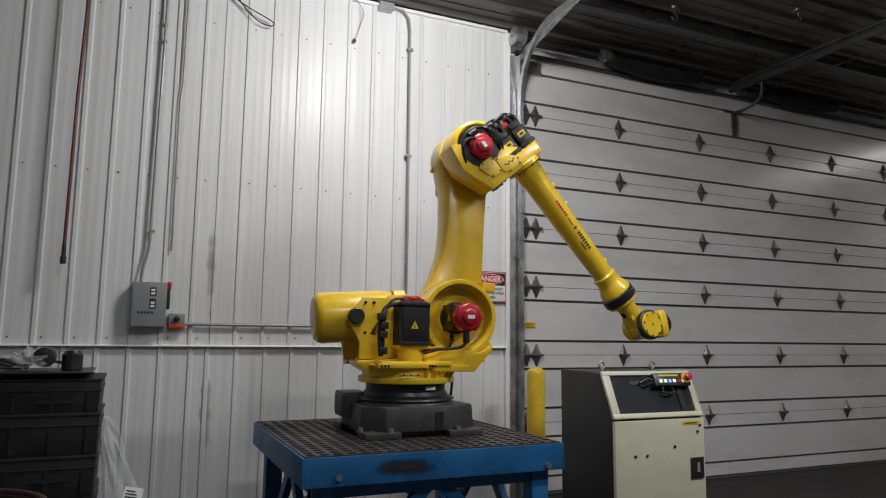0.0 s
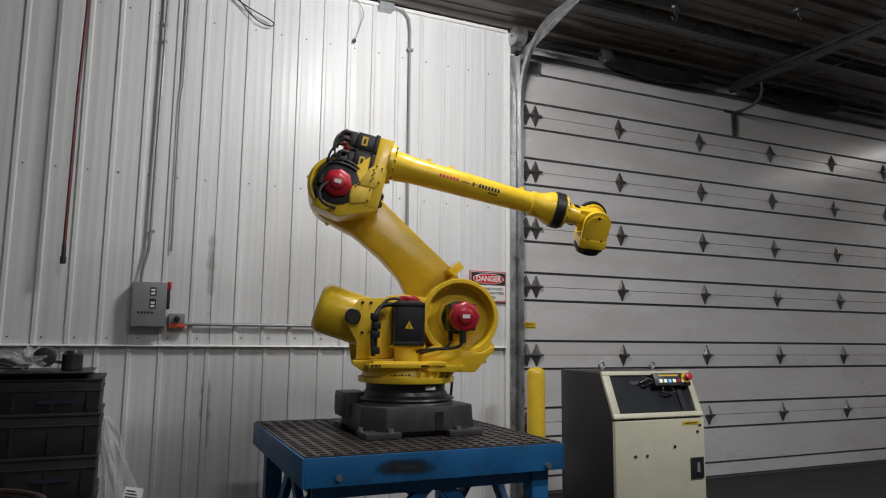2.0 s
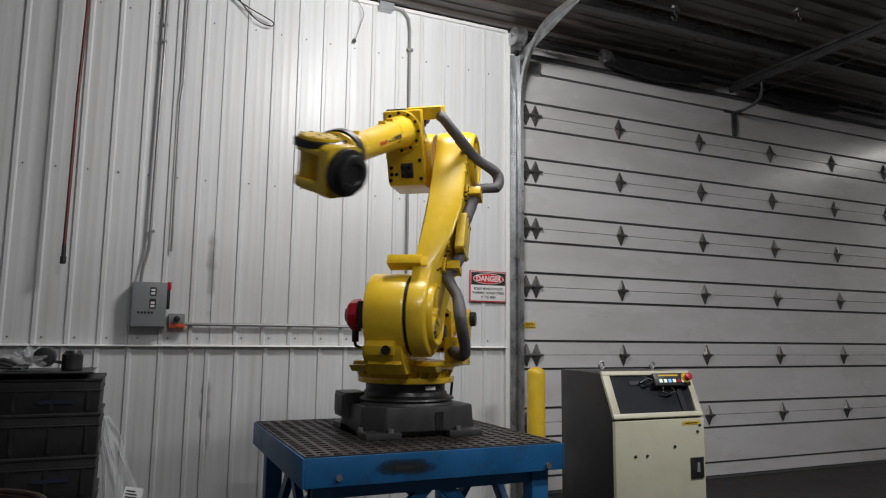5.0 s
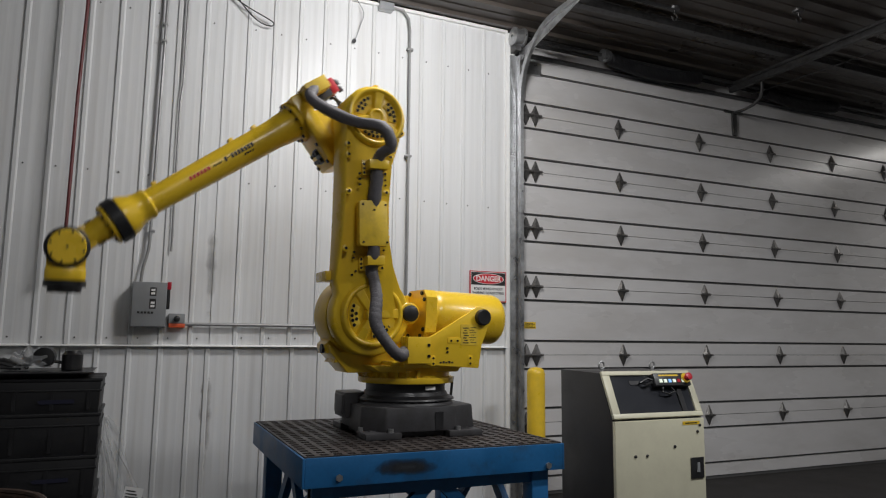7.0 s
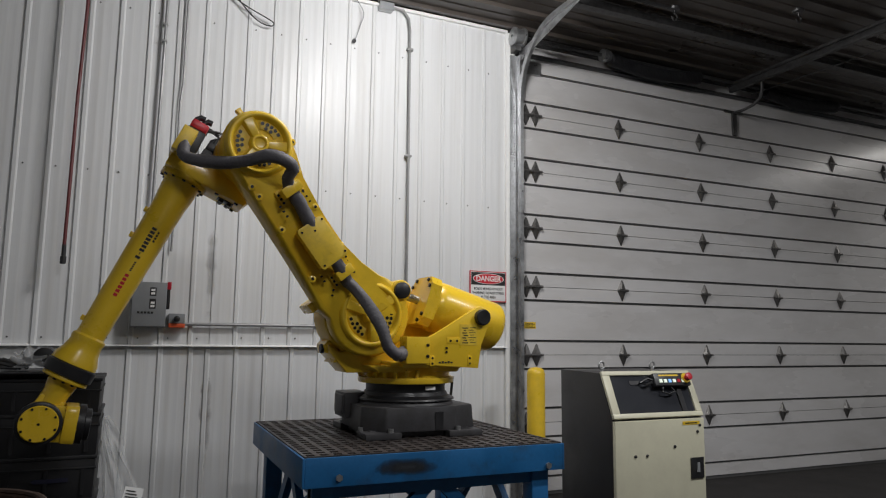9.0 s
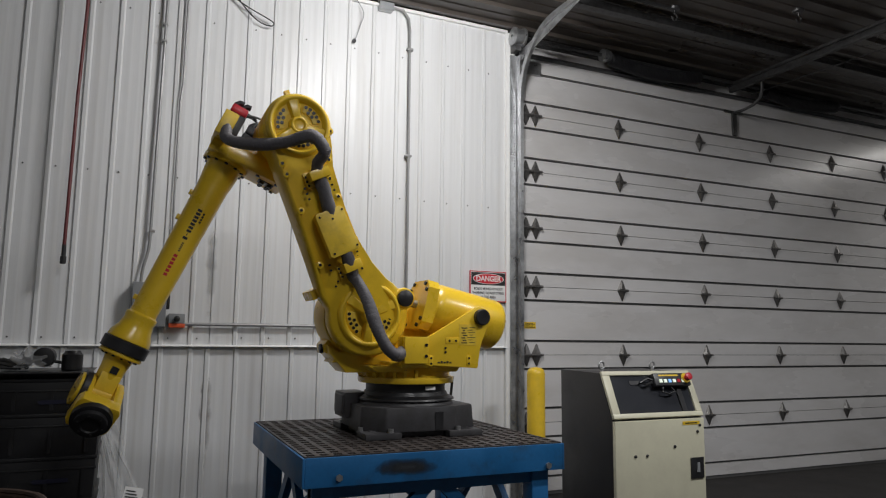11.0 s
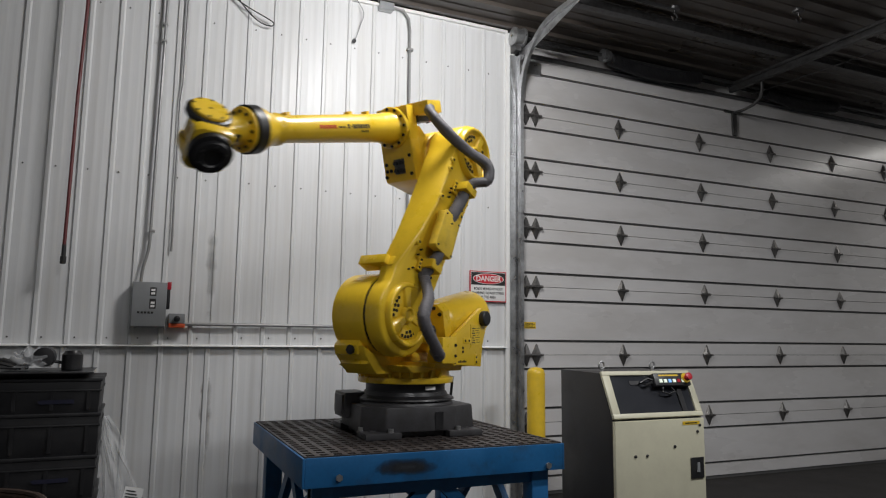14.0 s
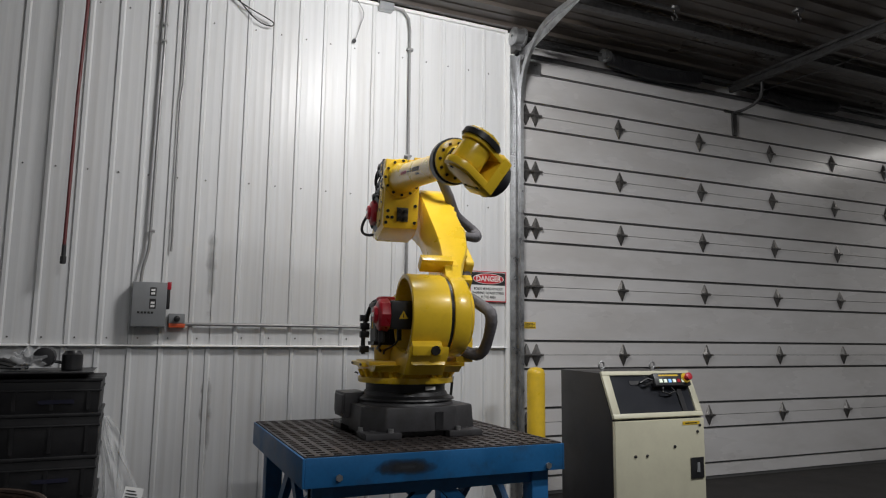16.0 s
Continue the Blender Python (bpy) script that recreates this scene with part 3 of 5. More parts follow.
rp.matrix_basis = Matrix.Translation((0.06, 0.15, 0.0))
bolts("bolt", rp, [(-0.33, 0.745), (-0.28, 0.745), (-0.33, 0.57), (-0.23, 0.46)], "y", -0.226, -0.22, 0.009)
bm = bm_new()
lathe(bm, "y", (-0.329, 0.665), [(0.31, 0.046), (0.364, 0.046), (0.369, 0.04)], 24)
part("pivot_cap", bm, BLACK, turret, "black round pivot cap")
bm = bm_new()
lathe(bm, "y", (-0.325, 0.665), [(-0.105, 0.04), (-0.1, 0.046), (-0.045, 0.046)], 24)
part("pivot_cap", bm, BLACK, turret, "black round pivot cap")
# first axis motor beside the drum
bm = bm_new()
box(bm, -0.15, 0.005, -0.255, -0.095, 0.50, 0.755)
m1 = part("axis_one_motor", bm, BLACK, turret, "black servo motor with red cap", 0.012)
for k in range(4):
    for sx in (-0.156, 0.009):
        bm = bm_new()
        box(bm, sx - 0.006, sx + 0.008, -0.25 + 0.04 * k, -0.23 + 0.04 * k, 0.51, 0.74)
        part("cooling_fin", bm, BLACK, m1)
for z0, z1 in ((0.498, 0.52), (0.725, 0.745)):
    bm = bm_new()
    box(bm, -0.16, 0.015, -0.265, -0.085, z0, z1)
    part("motor_flange", bm, BLACK, m1, bevel=0.003)
bm = bm_new()
lathe(bm, "z", (-0.072, -0.175), [(0.75, 0.062), (0.775, 0.062), (0.785, 0.05)], 8)
box(bm, -0.13, -0.01, -0.225, -0.125, 0.752, 0.768)
part("motor_cap", bm, RED, m1, "red motor cap", 0.004)
bm = bm_new()
prism(bm, [(-0.098, 0.595), (-0.052, 0.595), (-0.075, 0.64)], "y", -0.258, -0.2555)
w1 = part("warning_triangle", bm, SAFETY, m1, "yellow warning triangle")
bm = bm_new()
prism(bm, [(-0.079, 0.602), (-0.071, 0.602), (-0.075, 0.628)], "y", -0.2595, -0.2585)
part("warning_bolt", bm, INK, w1)
bm = bm_new()
cyl(bm, "z", (-0.01, -0.115), 0.075, 0.37, 0.50)
box(bm, -0.105, 0.09, -0.195, -0.01, 0.482, 0.5)
box(bm, -0.24, 0.10, -0.285, -0.2, 0.375, 0.40)
part("motor_seat", bm, YELLOW, turret, bevel=0.004)
for o in (m1,):
    o.matrix_basis = Matrix.Translation((0.065, 0.05, 0.0))
bolts("bolt", turret, [(x, 0.387) for x in (-0.22, -0.2, -0.18, 0.06, 0.075, 0.09)], "y", -0.29, -0.284, 0.007)
bm = bm_new()
for k in range(6):
    box(bm, -0.12 + 0.02 * k, -0.106 + 0.02 * k, -0.2865, -0.284, 0.33, 0.341 if k % 2 else 0.337)
ax1 = part("axis_mark", bm, INK, turret)
# second axis motor in the cup
bm = bm_new()
box(bm, L1 - 0.082, L1 + 0.076, -0.23, -0.03, H2 - 0.078, H2 + 0.078)
cyl(bm, "y", (L1, H2), 0.1, -0.06, 0.0)
m2 = part("axis_two_motor", bm, BLACK, turret, "black servo motor with red cap", 0.012)
m2.matrix_basis = Matrix.Translation((0, 0.045, 0))
bm = bm_new()
lathe(bm, "y", (L1, H2), [(-0.315, 0.03), (-0.312, 0.045), (-0.295, 0.05), (-0.292, 0.075), (-0.28, 0.088), (-0.23, 0.092)], 8)
part("motor_cap", bm, RED, m2, "red octagonal motor cap", 0.004)
bm = bm_new()
box(bm, L1 - 0.022, L1 + 0.022, -0.3185, -0.314, H2 - 0.01, H2 + 0.012)
part("cap_label", bm, WHITE, m2)
bm = bm_new()
cyl(bm, "z", (L1 - 0.01, -0.262), 0.02, H2 - 0.15, H2 - 0.075, seg=12)
part("motor_plug", bm, BLACK, m2)
bm = bm_new()
cyl(bm, "z", (L1 - 0.06, -0.15), 0.014, H2 - 0.14, H2 - 0.075, seg=12)
part("motor_plug", bm, BLACK, m2)
for side in (-1, 1):
    bm = bm_new()
    prism(bm, [(-0.185, 0.645), (-0.135, 0.645), (-0.16, 0.69)], "x", L1 - 0.003 + 0.0795 * side, L1 - 0.003 + 0.081 * side)
    wt = part("warning_triangle", bm, SAFETY, m2, "yellow warning triangle")
    bm = bm_new()
    prism(bm, [(-0.164, 0.652), (-0.156, 0.652), (-0.16, 0.678)], "x", L1 - 0.003 + 0.0812 * side, L1 - 0.003 + 0.0822 * side)
    part("warning_bolt", bm, INK, wt)
bm = bm_new()
tube(bm, bez((L1 - 0.01, -0.217, 0.53), (L1 - 0.02, -0.23, 0.46), (0.15, -0.22, 0.50), (0.03, -0.16, 0.46), 12), 0.009)
tube(bm, bez((L1 - 0.06, -0.105, 0.54), (L1 - 0.07, -0.14, 0.47), (0.18, -0.18, 0.49), (0.06, -0.15, 0.45), 12), 0.006)
tube(bm, bez((-0.09, -0.15, 0.73), (-0.22, -0.2, 0.76), (-0.23, -0.23, 0.6), (-0.21, -0.22, 0.44), 14), 0.014)
tube(bm, bez((-0.06, -0.16, 0.765), (-0.22, -0.2, 0.79), (-0.19, -0.23, 0.6), (-0.2, -0.22, 0.45), 14), 0.008)
part("motor_cable", bm, CABLE, turret, "black motor cables")
for x, z in ((-0.21, 0.66), (-0.20, 0.56), (-0.2, 0.47), (-0.195, 0.61)):
    bm = bm_new()
    box(bm, x - 0.022, x + 0.022, -0.245, -0.19, z - 0.02, z + 0.02)
    part("cable_connector", bm, BLACK, turret, bevel=0.004)

# balancer behind the arm
PIV = (-0.33, 0.0, 0.665)
LUG = (-0.226, 0.0)
balancer = part("balancer", bm_new(), YELLOW, robot)
bm = bm_new()
lathe(bm, "x", (0.13, 0), [(-0.215, 0.1), (-0.21, 0.124), (-0.19, 0.144), (-0.165, 0.152), (0.21, 0.152), (0.235, 0.148), (0.25, 0.14), (0.265, 0.143), (0.31, 0.143), (0.315, 0.06)], 44)
prism(bm, [(0.13 + x, z) for x, z in ((-0.1, -0.143), (0.1, -0.143), (0.143, -0.1), (0.143, 0.1), (0.1, 0.143), (-0.1, 0.143), (-0.143, 0.1), (-0.143, -0.1))], "x", 0.262, 0.33)
absorb(balancer, part("balancer_cylinder", bm, YELLOW, balancer, "yellow balancer cylinder"))
bal = balancer
bolts("bolt", bal, [(0.13 + sx * 0.122, sz * 0.085) for sx in (-1, 1) for sz in (-1, 1)] + [(0.13 + sx * 0.085, sz * 0.122) for sx in (-1, 1) for sz in (-1, 1)], "x", 0.329, 0.341, 0.011)
bolts("plug", bal, [(0.13 + 0.1 * math.cos(radians(a)), 0.1 * math.sin(radians(a))) for a in (100, 260)], "x", -0.206, -0.18, 0.012)
rod = part("balancer_rod", bm_new(), GALV, robot)
bm = bm_new()
cyl(bm, "x", (0.13, 0), 0.024, -0.22, 0.0, seg=16)
absorb(rod, part("rod_shaft", bm, GALV, rod, "bright steel balancer rod"))
bm = bm_new()
cyl(bm, "y", (0, 0), 0.05, 0.09, 0.165)
part("rod_eye", bm, YELLOW, rod, bevel=0.004)

# lower arm: its upper part stands further out than the shoulder
OUT = 0.14
arm = part("lower_arm", bm_new(), YELLOW, robot)
outline = arc(0, 0, 0.228, 142, 392, 22) + [(0.213, 0.2), (0.203, 0.42), (0.194, 0.6), (0.184, 0.78), (0.178, 0.95)] + arc(0, 1.079, 0.179, -16, 214, 20) + [(-0.135, 0.93), (-0.095, 0.82), (-0.068, 0.6), (-0.075, 0.42), (-0.125, 0.26)]


def levels(bm, sections, cx):
    """A casting built from the same outline at several side distances; each section: side distance low, side distance high, scale."""
    rings = []
    for f, sc in sections:
        rings.append([bm.verts.new((cx + (p[0] - cx) * sc, f(p[1]), p[1] if sc == 1 else 0.53 + (p[1] - 0.53) * (1 - (1 - sc) * 0.28))) for p in outline])
    n = len(outline)
    for p, q in zip(rings, rings[1:]):
        for i in range(n):
            bm.faces.new((p[i], p[(i + 1) % n], q[(i + 1) % n], q[i]))
    bm.faces.new(rings[0])
    bm.faces.new(rings[-1])
    bmesh.ops.recalc_face_normals(bm, faces=bm.faces)


bm = bm_new()
ease = lambda z: max(0.0, min(1.0, (z - 0.16) / 0.34))
levels(bm, [(lambda z: 0.13 + 0.04 * ease(z), 0.9), (lambda z: 0.137 + 0.04 * ease(z), 1.0), (lambda z: 0.222 + OUT * ease(z), 1.0), (lambda z: 0.235 + OUT * ease(z), 0.94)], 0)
absorb(arm, part("arm_casting", bm, YELLOW, arm, "yellow cast lower arm", angle=50))


def sector(bm, z, y0, y1, r0, r1, a0, a1, n=10):
    """A block between two radii and two angles round the joint's axis."""
    poly = [(r1 * math.cos(radians(a0 + (a1 - a0) * k / n)), z + r1 * math.sin(radians(a0 + (a1 - a0) * k / n))) for k in range(n + 1)]
    poly += [(r0 * math.cos(radians(a1 + (a0 - a1) * k / n)), z + r0 * math.sin(radians(a1 + (a0 - a1) * k / n))) for k in range(n + 1)]
    prism(bm, poly, "y", y0, y1)


def joint_face(z, y, r, parent, spokes, hub):
    """Round cover with a raised rim, wide spokes, a dished hub and bolt groups in deep pockets."""
    bm = bm_new()
    lathe(bm, "y", (0, z), [(y - 0.02, r + 0.018), (y + 0.006, r + 0.018), (y + 0.026, r + 0.006), (y + 0.028, r - 0.004), (y + 0.024, r - 0.012), (y - 0.004, r - 0.026), (y - 0.006, 0.02)], 48)
    lathe(bm, "y", (0, z), [(y - 0.006, hub + 0.014), (y + 0.022, hub + 0.002), (y + 0.026, hub - 0.006), (y + 0.024, hub - 0.011), (y + 0.014, hub - 0.016), (y + 0.013, 0.008)], 28)
    for a in spokes:
        m = Matrix.Translation((0, 0, z)) @ Matrix.Rotation(radians(-a), 4, "Y")
        sect = [(-0.034, y - 0.006), (-0.02, y + 0.02), (0.02, y + 0.02), (0.034, y - 0.006)]
        ends = [[bm.verts.new(m @ Vector((x, p[1], p[0] * w))) for p in sect] for x, w in ((hub - 0.004, 0.8), (r - 0.012, 1.25))]
        for k in range(4):
            bm.faces.new((ends[0][k], ends[0][(k + 1) % 4], ends[1][(k + 1) % 4], ends[1][k]))
        bm.faces.new(ends[0][::-1])
        bm.faces.new(ends[1])
    bmesh.ops.recalc_face_normals(bm, faces=bm.faces)
    rim = part("joint_cover", bm, YELLOW, parent, bevel=0.0025, angle=45)
    spots = []
    for a in spokes:
        bm = bm_new()
        sector(bm, z, y - 0.006, y + 0.004, 0.5 * r, 0.79 * r, a + 27, a + 93)
        part("bolt_pad", bm, YELLOW2, rim, bevel=0.002)
        spots += [(0.72 * r * math.cos(radians(a + d)), z + 0.72 * r * math.sin(radians(a + d))) for d in (34, 47, 60, 73, 86)]
        spots += [(0.575 * r * math.cos(radians(a + d)), z + 0.575 * r * math.sin(radians(a + d))) for d in (48, 66)]
    bolts("bolt", rim, spots, "y", y + 0.001, y + 0.008, 0.0095)


joint_face(0.0, 0.238, 0.165, arm, (60, 180, 300), 0.04)
joint_face(1.079, 0.377, 0.152, arm, (100, 220, 340), 0.042)
bm = bm_new()
lathe(bm, "y", LUG, [(0.1, 0.05), (0.12, 0.062), (0.235, 0.062), (0.24, 0.055)], 28)
prism(bm, [(LUG[0], LUG[1] + 0.06), (-0.12, 0.13), (-0.12, -0.12), (LUG[0], LUG[1] - 0.06)], "y", 0.15, 0.23)
part("balancer_lug", bm, YELLOW, arm, bevel=0.003)
bm = bm_new()
lathe(bm, "y", LUG, [(0.24, 0.046), (0.262, 0.046), (0.266, 0.04)], 24)
part("lug_cap", bm, BLACK, arm, "black round pin cap")
bm = bm_new()
box(bm, 0.16, 0.245, 0.0, 0.19, 0.195, 0.25)
prism(bm, [(0.12, 0.12), (0.215, 0.195), (0.215, 0.25), (0.12, 0.29)], "y", 0.14, 0.225)
part("stop_block", bm, YELLOW, arm, bevel=0.006)
bm = bm_new()
prism(bm, [(-0.04, 0.365), (0.105, 0.365), (0.117, 0.377), (0.113, 0.60), (0.101, 0.612), (-0.035, 0.612), (-0.047, 0.60), (-0.051, 0.377)], "y", 0.34, 0.392)
cover = part("cable_cover", bm, YELLOW2, arm, "yellow sheet cable cover plate", 0.004)
bolts("bolt", cover, [(-0.04, 0.385), (0.095, 0.385), (0.093, 0.59), (-0.037, 0.59), (0.03, 0.56)], "y", 0.391, 0.396, 0.006)
for zc, w in ((0.29, 0.05), (0.80, 0.055)):
    bm = bm_new()
    yo = 0.235 + OUT * ease(zc)
    prism(bm, [(-w + 0.015, zc - 0.026), (w + 0.015, zc - 0.026), (w + 0.015, zc + 0.026), (-w + 0.015, zc + 0.026)], "y", yo - 0.01, yo + 0.078)
    part("hose_clamp", bm, YELLOW, arm, "yellow hose clamp", 0.006)
    bm = bm_new()
    box(bm, -0.055, 0.085, yo - 0.012, yo + 0.004, zc - 0.05, zc + 0.035)
    cb = part("clamp_base", bm, YELLOW, arm, bevel=0.003)
    bolts("bolt", cb, [(-0.046, zc - 0.035), (-0.046, zc - 0.012), (-0.046, zc + 0.012), (0.076, zc - 0.035), (0.076, zc - 0.012), (0.076, zc + 0.012)], "y", yo + 0.003, yo + 0.008, 0.007)
for x, z in ((0.17, 0.36), (0.165, 0.66), (-0.05, 0.66), (-0.055, 0.42), (0.16, 0.86), (-0.08, 0.86), (-0.15, 1.0), (0.16, 0.92)):
    bm = bm_new()
    lathe(bm, "y", (0, 0), [(-0.03, 0.019), (0.006, 0.019), (0.01, 0.008)], 14)
    o = part("boss", bm, YELLOW, arm)
    o.matrix_basis = Matrix.Translation((x, 0.232 + OUT * ease(z), z))
    bolts("screw", o, [(0, 0)], "y", 0.006, 0.013, 0.008)
for x, z in [(0.12, 0.34), (0.12, 0.31), (-0.05, 0.33), (-0.05, 0.35), (0.1, 0.70), (0.1, 0.73), (-0.045, 0.70), (-0.045, 0.73), (0.1, 0.76), (-0.045, 0.76), (0.1, 0.24), (0.12, 0.22)]:
    bm = bm_new()
    cyl(bm, "y", (x, z), 0.006, 0.225 + OUT * ease(z), 0.241 + OUT * ease(z), seg=7)
    part("screw", bm, BOLT, arm)
bm = bm_new()
for k in range(6):
    box(bm, -0.05 + 0.022 * k, -0.036 + 0.022 * k, 0.1525, 0.1562, 0.335, 0.349 if k % 2 else 0.345)
part("axis_mark", bm, INK, arm)

# elbow housing with forearm; x along the forearm, z towards it
elbow = part("elbow_housing", bm_new(), YELLOW, robot)
bm = bm_new()
lathe(bm, "y", (0, 0), [(0.135, 0.145), (0.15, 0.17), (0.13, 0.178), (-0.07, 0.178), (-0.088, 0.172), (-0.092, 0.15), (-0.07, 0.144), (-0.065, 0.02)], 44)
prism(bm, [(-0.12, -0.16), (0.05, -0.19), (0.265, -0.10), (0.27, 0.20), (0.15, 0.22), (0.06, 0.12), (-0.05, -0.02)], "y", -0.104, 0.122)
box(bm, 0.175, 0.265, -0.108, 0.125, -0.09, 0.345)
absorb(elbow, part("elbow_casting", bm, YELLOW, elbow, "yellow cast elbow housing", 0.014))
for poly in ([(0.085, -0.075), (0.105, -0.1), (0.205, -0.06), (0.205, 0.02), (0.1, 0.02), (0.085, 0.0)], [(0.11, 0.026), (0.215, 0.026), (0.24, 0.06), (0.24, 0.165), (0.2, 0.175), (0.16, 0.14)]):
    bm = bm_new()
    prism(bm, poly, "y", -0.1145, -0.1035)
    pb = part("side_cover", bm, YELLOW2, elbow, bevel=0.003)
    cx, cz = sum(p[0] for p in poly) / 6, sum(p[1] for p in poly) / 6
    bolts("bolt", pb, [(p[0] + 0.16 * (cx - p[0]), p[1] + 0.16 * (cz - p[1])) for p in poly[::2] + poly[3:4]], "y", -0.118, -0.114, 0.006)
bm = bm_new()
for k in range(5):
    box(bm, 0.18 + 0.008 * (k % 2), 0.19 + 0.008 * (k % 2), -0.1158, -0.1146, 0.06 + 0.017 * k, 0.071 + 0.017 * k)
part("axis_mark", bm, INK, elbow)
bm = bm_new()
lathe(bm, "x", (0, OFF), [(0.255, 0.12), (0.26, 0.124), (0.285, 0.124), (0.29, 0.119), (0.292, 0.098), (0.30, 0.094), (0.36, 0.09), (0.42, 0.083)], 44)
fl = part("forearm_flange", bm, YELLOW, elbow)
bolts("bolt", fl, [(0.11 * math.cos(radians(a)), OFF + 0.11 * math.sin(radians(a))) for a in range(0, 360, 30)], "x", 0.288, 0.298, 0.0095)
bm = bm_new()
lathe(bm, "x", (0, OFF), [(0.40, 0.084), (0.45, 0.082), (1.17, 0.068), (1.185, 0.069), (1.195, 0.08), (1.21, 0.081), (1.225, 0.077), (1.27, 0.086), (1.31, 0.105), (1.335, 0.108), (1.34, 0.1)], 44)
tubeo = part("forearm_tube", bm, YELLOW, elbow, "yellow tapered forearm tube")
for x, r in ((0.50, 0.082), (0.65, 0.079), (1.12, 0.07)):
    bm = bm_new()
    box(bm, x - 0.014, x + 0.014, -0.02, 0.02, OFF + r - 0.012, OFF + r + 0.014)
    part("lifting_pad", bm, YELLOW, tubeo, bevel=0.004)
# print on the tube: plain bars in the colours of the lettering, bent to its surface
def tube_patch(x0, x1, h0, h1, side):
    if side > 0:
        x0, x1 = 1.546 - x1, 1.546 - x0
    bm = bm_new()
    rows = []
    for x in (x0, x1):
        r = 0.082 - 0.01944 * (x - 0.45) + 0.0012
        rows.append([bm.verts.new((x, side * r * math.cos(h / r), OFF + r * math.sin(h / r))) for h in [h0 + (h1 - h0) * k / 4 for k in range(5)]])
    for k in range(4):
        bm.faces.new((rows[0][k], rows[1][k], rows[1][k + 1], rows[0][k + 1]))
    return bm


for side in (-1, 1):
    for k in range(6):
        part("red_print_bar", tube_patch(0.58 + 0.0215 * k, 0.595 + 0.0215 * k, -0.010, 0.009, side), SIGNRED, tubeo)
    for k in range(5):
        part("small_print_bar", tube_patch(0.722 + 0.011 * k, 0.729 + 0.011 * k, -0.008, 0.002, side), INK, tubeo)
    for k in range(9):
        part("black_print_bar", tube_patch(0.792 + 0.0205 * k, 0.806 + 0.0205 * k, -0.001 if k == 1 else -0.012, 0.003 if k == 1 else 0.012, side), INK, tubeo)
    for k in range(4):
        part("small_print_bar", tube_patch(0.90 + 0.016 * k, 0.911 + 0.016 * k, -0.033, -0.022, side), INK, tubeo)
# third axis motor and the three wrist motors
bm = bm_new()
lathe(bm, "y", (0, 0), [(-0.19, 0.1), (-0.185, 0.118), (-0.165, 0.126), (-0.15, 0.13)], 24)
box(bm, -0.075, 0.075, -0.185, -0.1, -0.075, 0.075)
m3 = part("axis_three_motor", bm, BLACK, elbow, "black servo motor with red cap", 0.006)
bm = bm_new()
lathe(bm, "y", (0, 0), [(-0.255, 0.03), (-0.252, 0.045), (-0.235, 0.05), (-0.232, 0.07), (-0.22, 0.085), (-0.178, 0.09)], 8)
part("motor_cap", bm, RED, m3, "red octagonal motor cap", 0.004)
bm = bm_new()
box(bm, -0.02, 0.02, -0.2585, -0.254, -0.01, 0.012)
part("cap_label", bm, WHITE, m3)
m3.matrix_basis = Matrix.Translation((0, 0.088, 0))
for y, z, x0 in ((-0.05, 0.295, 0.045), (0.07, 0.295, 0.02), (-0.05, 0.172, 0.055)):
    bm = bm_new()
    box(bm, x0, 0.18, y - 0.05, y + 0.05, z - 0.05, z + 0.05)
    box(bm, 0.15, 0.178, y - 0.06, y + 0.06, z - 0.058, z + 0.058)
    mm = part("wrist_motor", bm, BLACK, elbow, "black wrist servo motor", 0.008)
    bm = bm_new()
    box(bm, x0 - 0.05, x0, y - 0.046, y + 0.046, z - 0.046, z + 0.046)
    part("motor_cap", bm, RED if y > 0 else BLACK, mm, bevel=0.012)
    bm = bm_new()
    box(bm, x0 + 0.03, x0 + 0.065, y - 0.052, y - 0.0505, z - 0.028, z + 0.028)
    part("yellow_label", bm, SAFETY, mm, "yellow printed label")
    bm = bm_new()
    box(bm, x0 + 0.04, x0 + 0.055, y - 0.0532, y - 0.0521, z - 0.018, z + 0.014)
    part("label_print", bm, INK, mm)
    for h in (0.03, -0.012):
        bm = bm_new()
        tube(bm, [(x0 - 0.03, y - 0.03, z + h), (x0 - 0.075, y - 0.035, z + h), (x0 - 0.09, y - 0.035, z + h - 0.012), (x0 - 0.092, y - 0.035, z + h - 0.035)], 0.016, 10)
        part("cable_plug", bm, BLACK, mm, bevel=0.002)
bm = bm_new()
for y, z in ((-0.06, 0.35), (-0.06, 0.22), (-0.08, 0.1)):
    tube(bm, bez((0.0, y, z - 0.03), (-0.07, y - 0.02, z - 0.02), (-0.09, y - 0.05, z - 0.09), (-0.07, y - 0.04, z - 0.16), 10), 0.01)
tube(bm, bez((-0.06, -0.15, -0.02), (-0.13, -0.19, -0.1), (-0.06, -0.2, -0.17), (0.02, -0.12, -0.15), 10), 0.01)
part("motor_cable", bm, CABLE, elbow, "black looped motor cables")
bm = bm_new()
lathe(bm, "y", (0, 0), [(-0.108, 0.115), (-0.103, 0.134), (-0.09, 0.14), (-0.06, 0.14)], 24)
part("motor_surround", bm, BLACK, elbow)
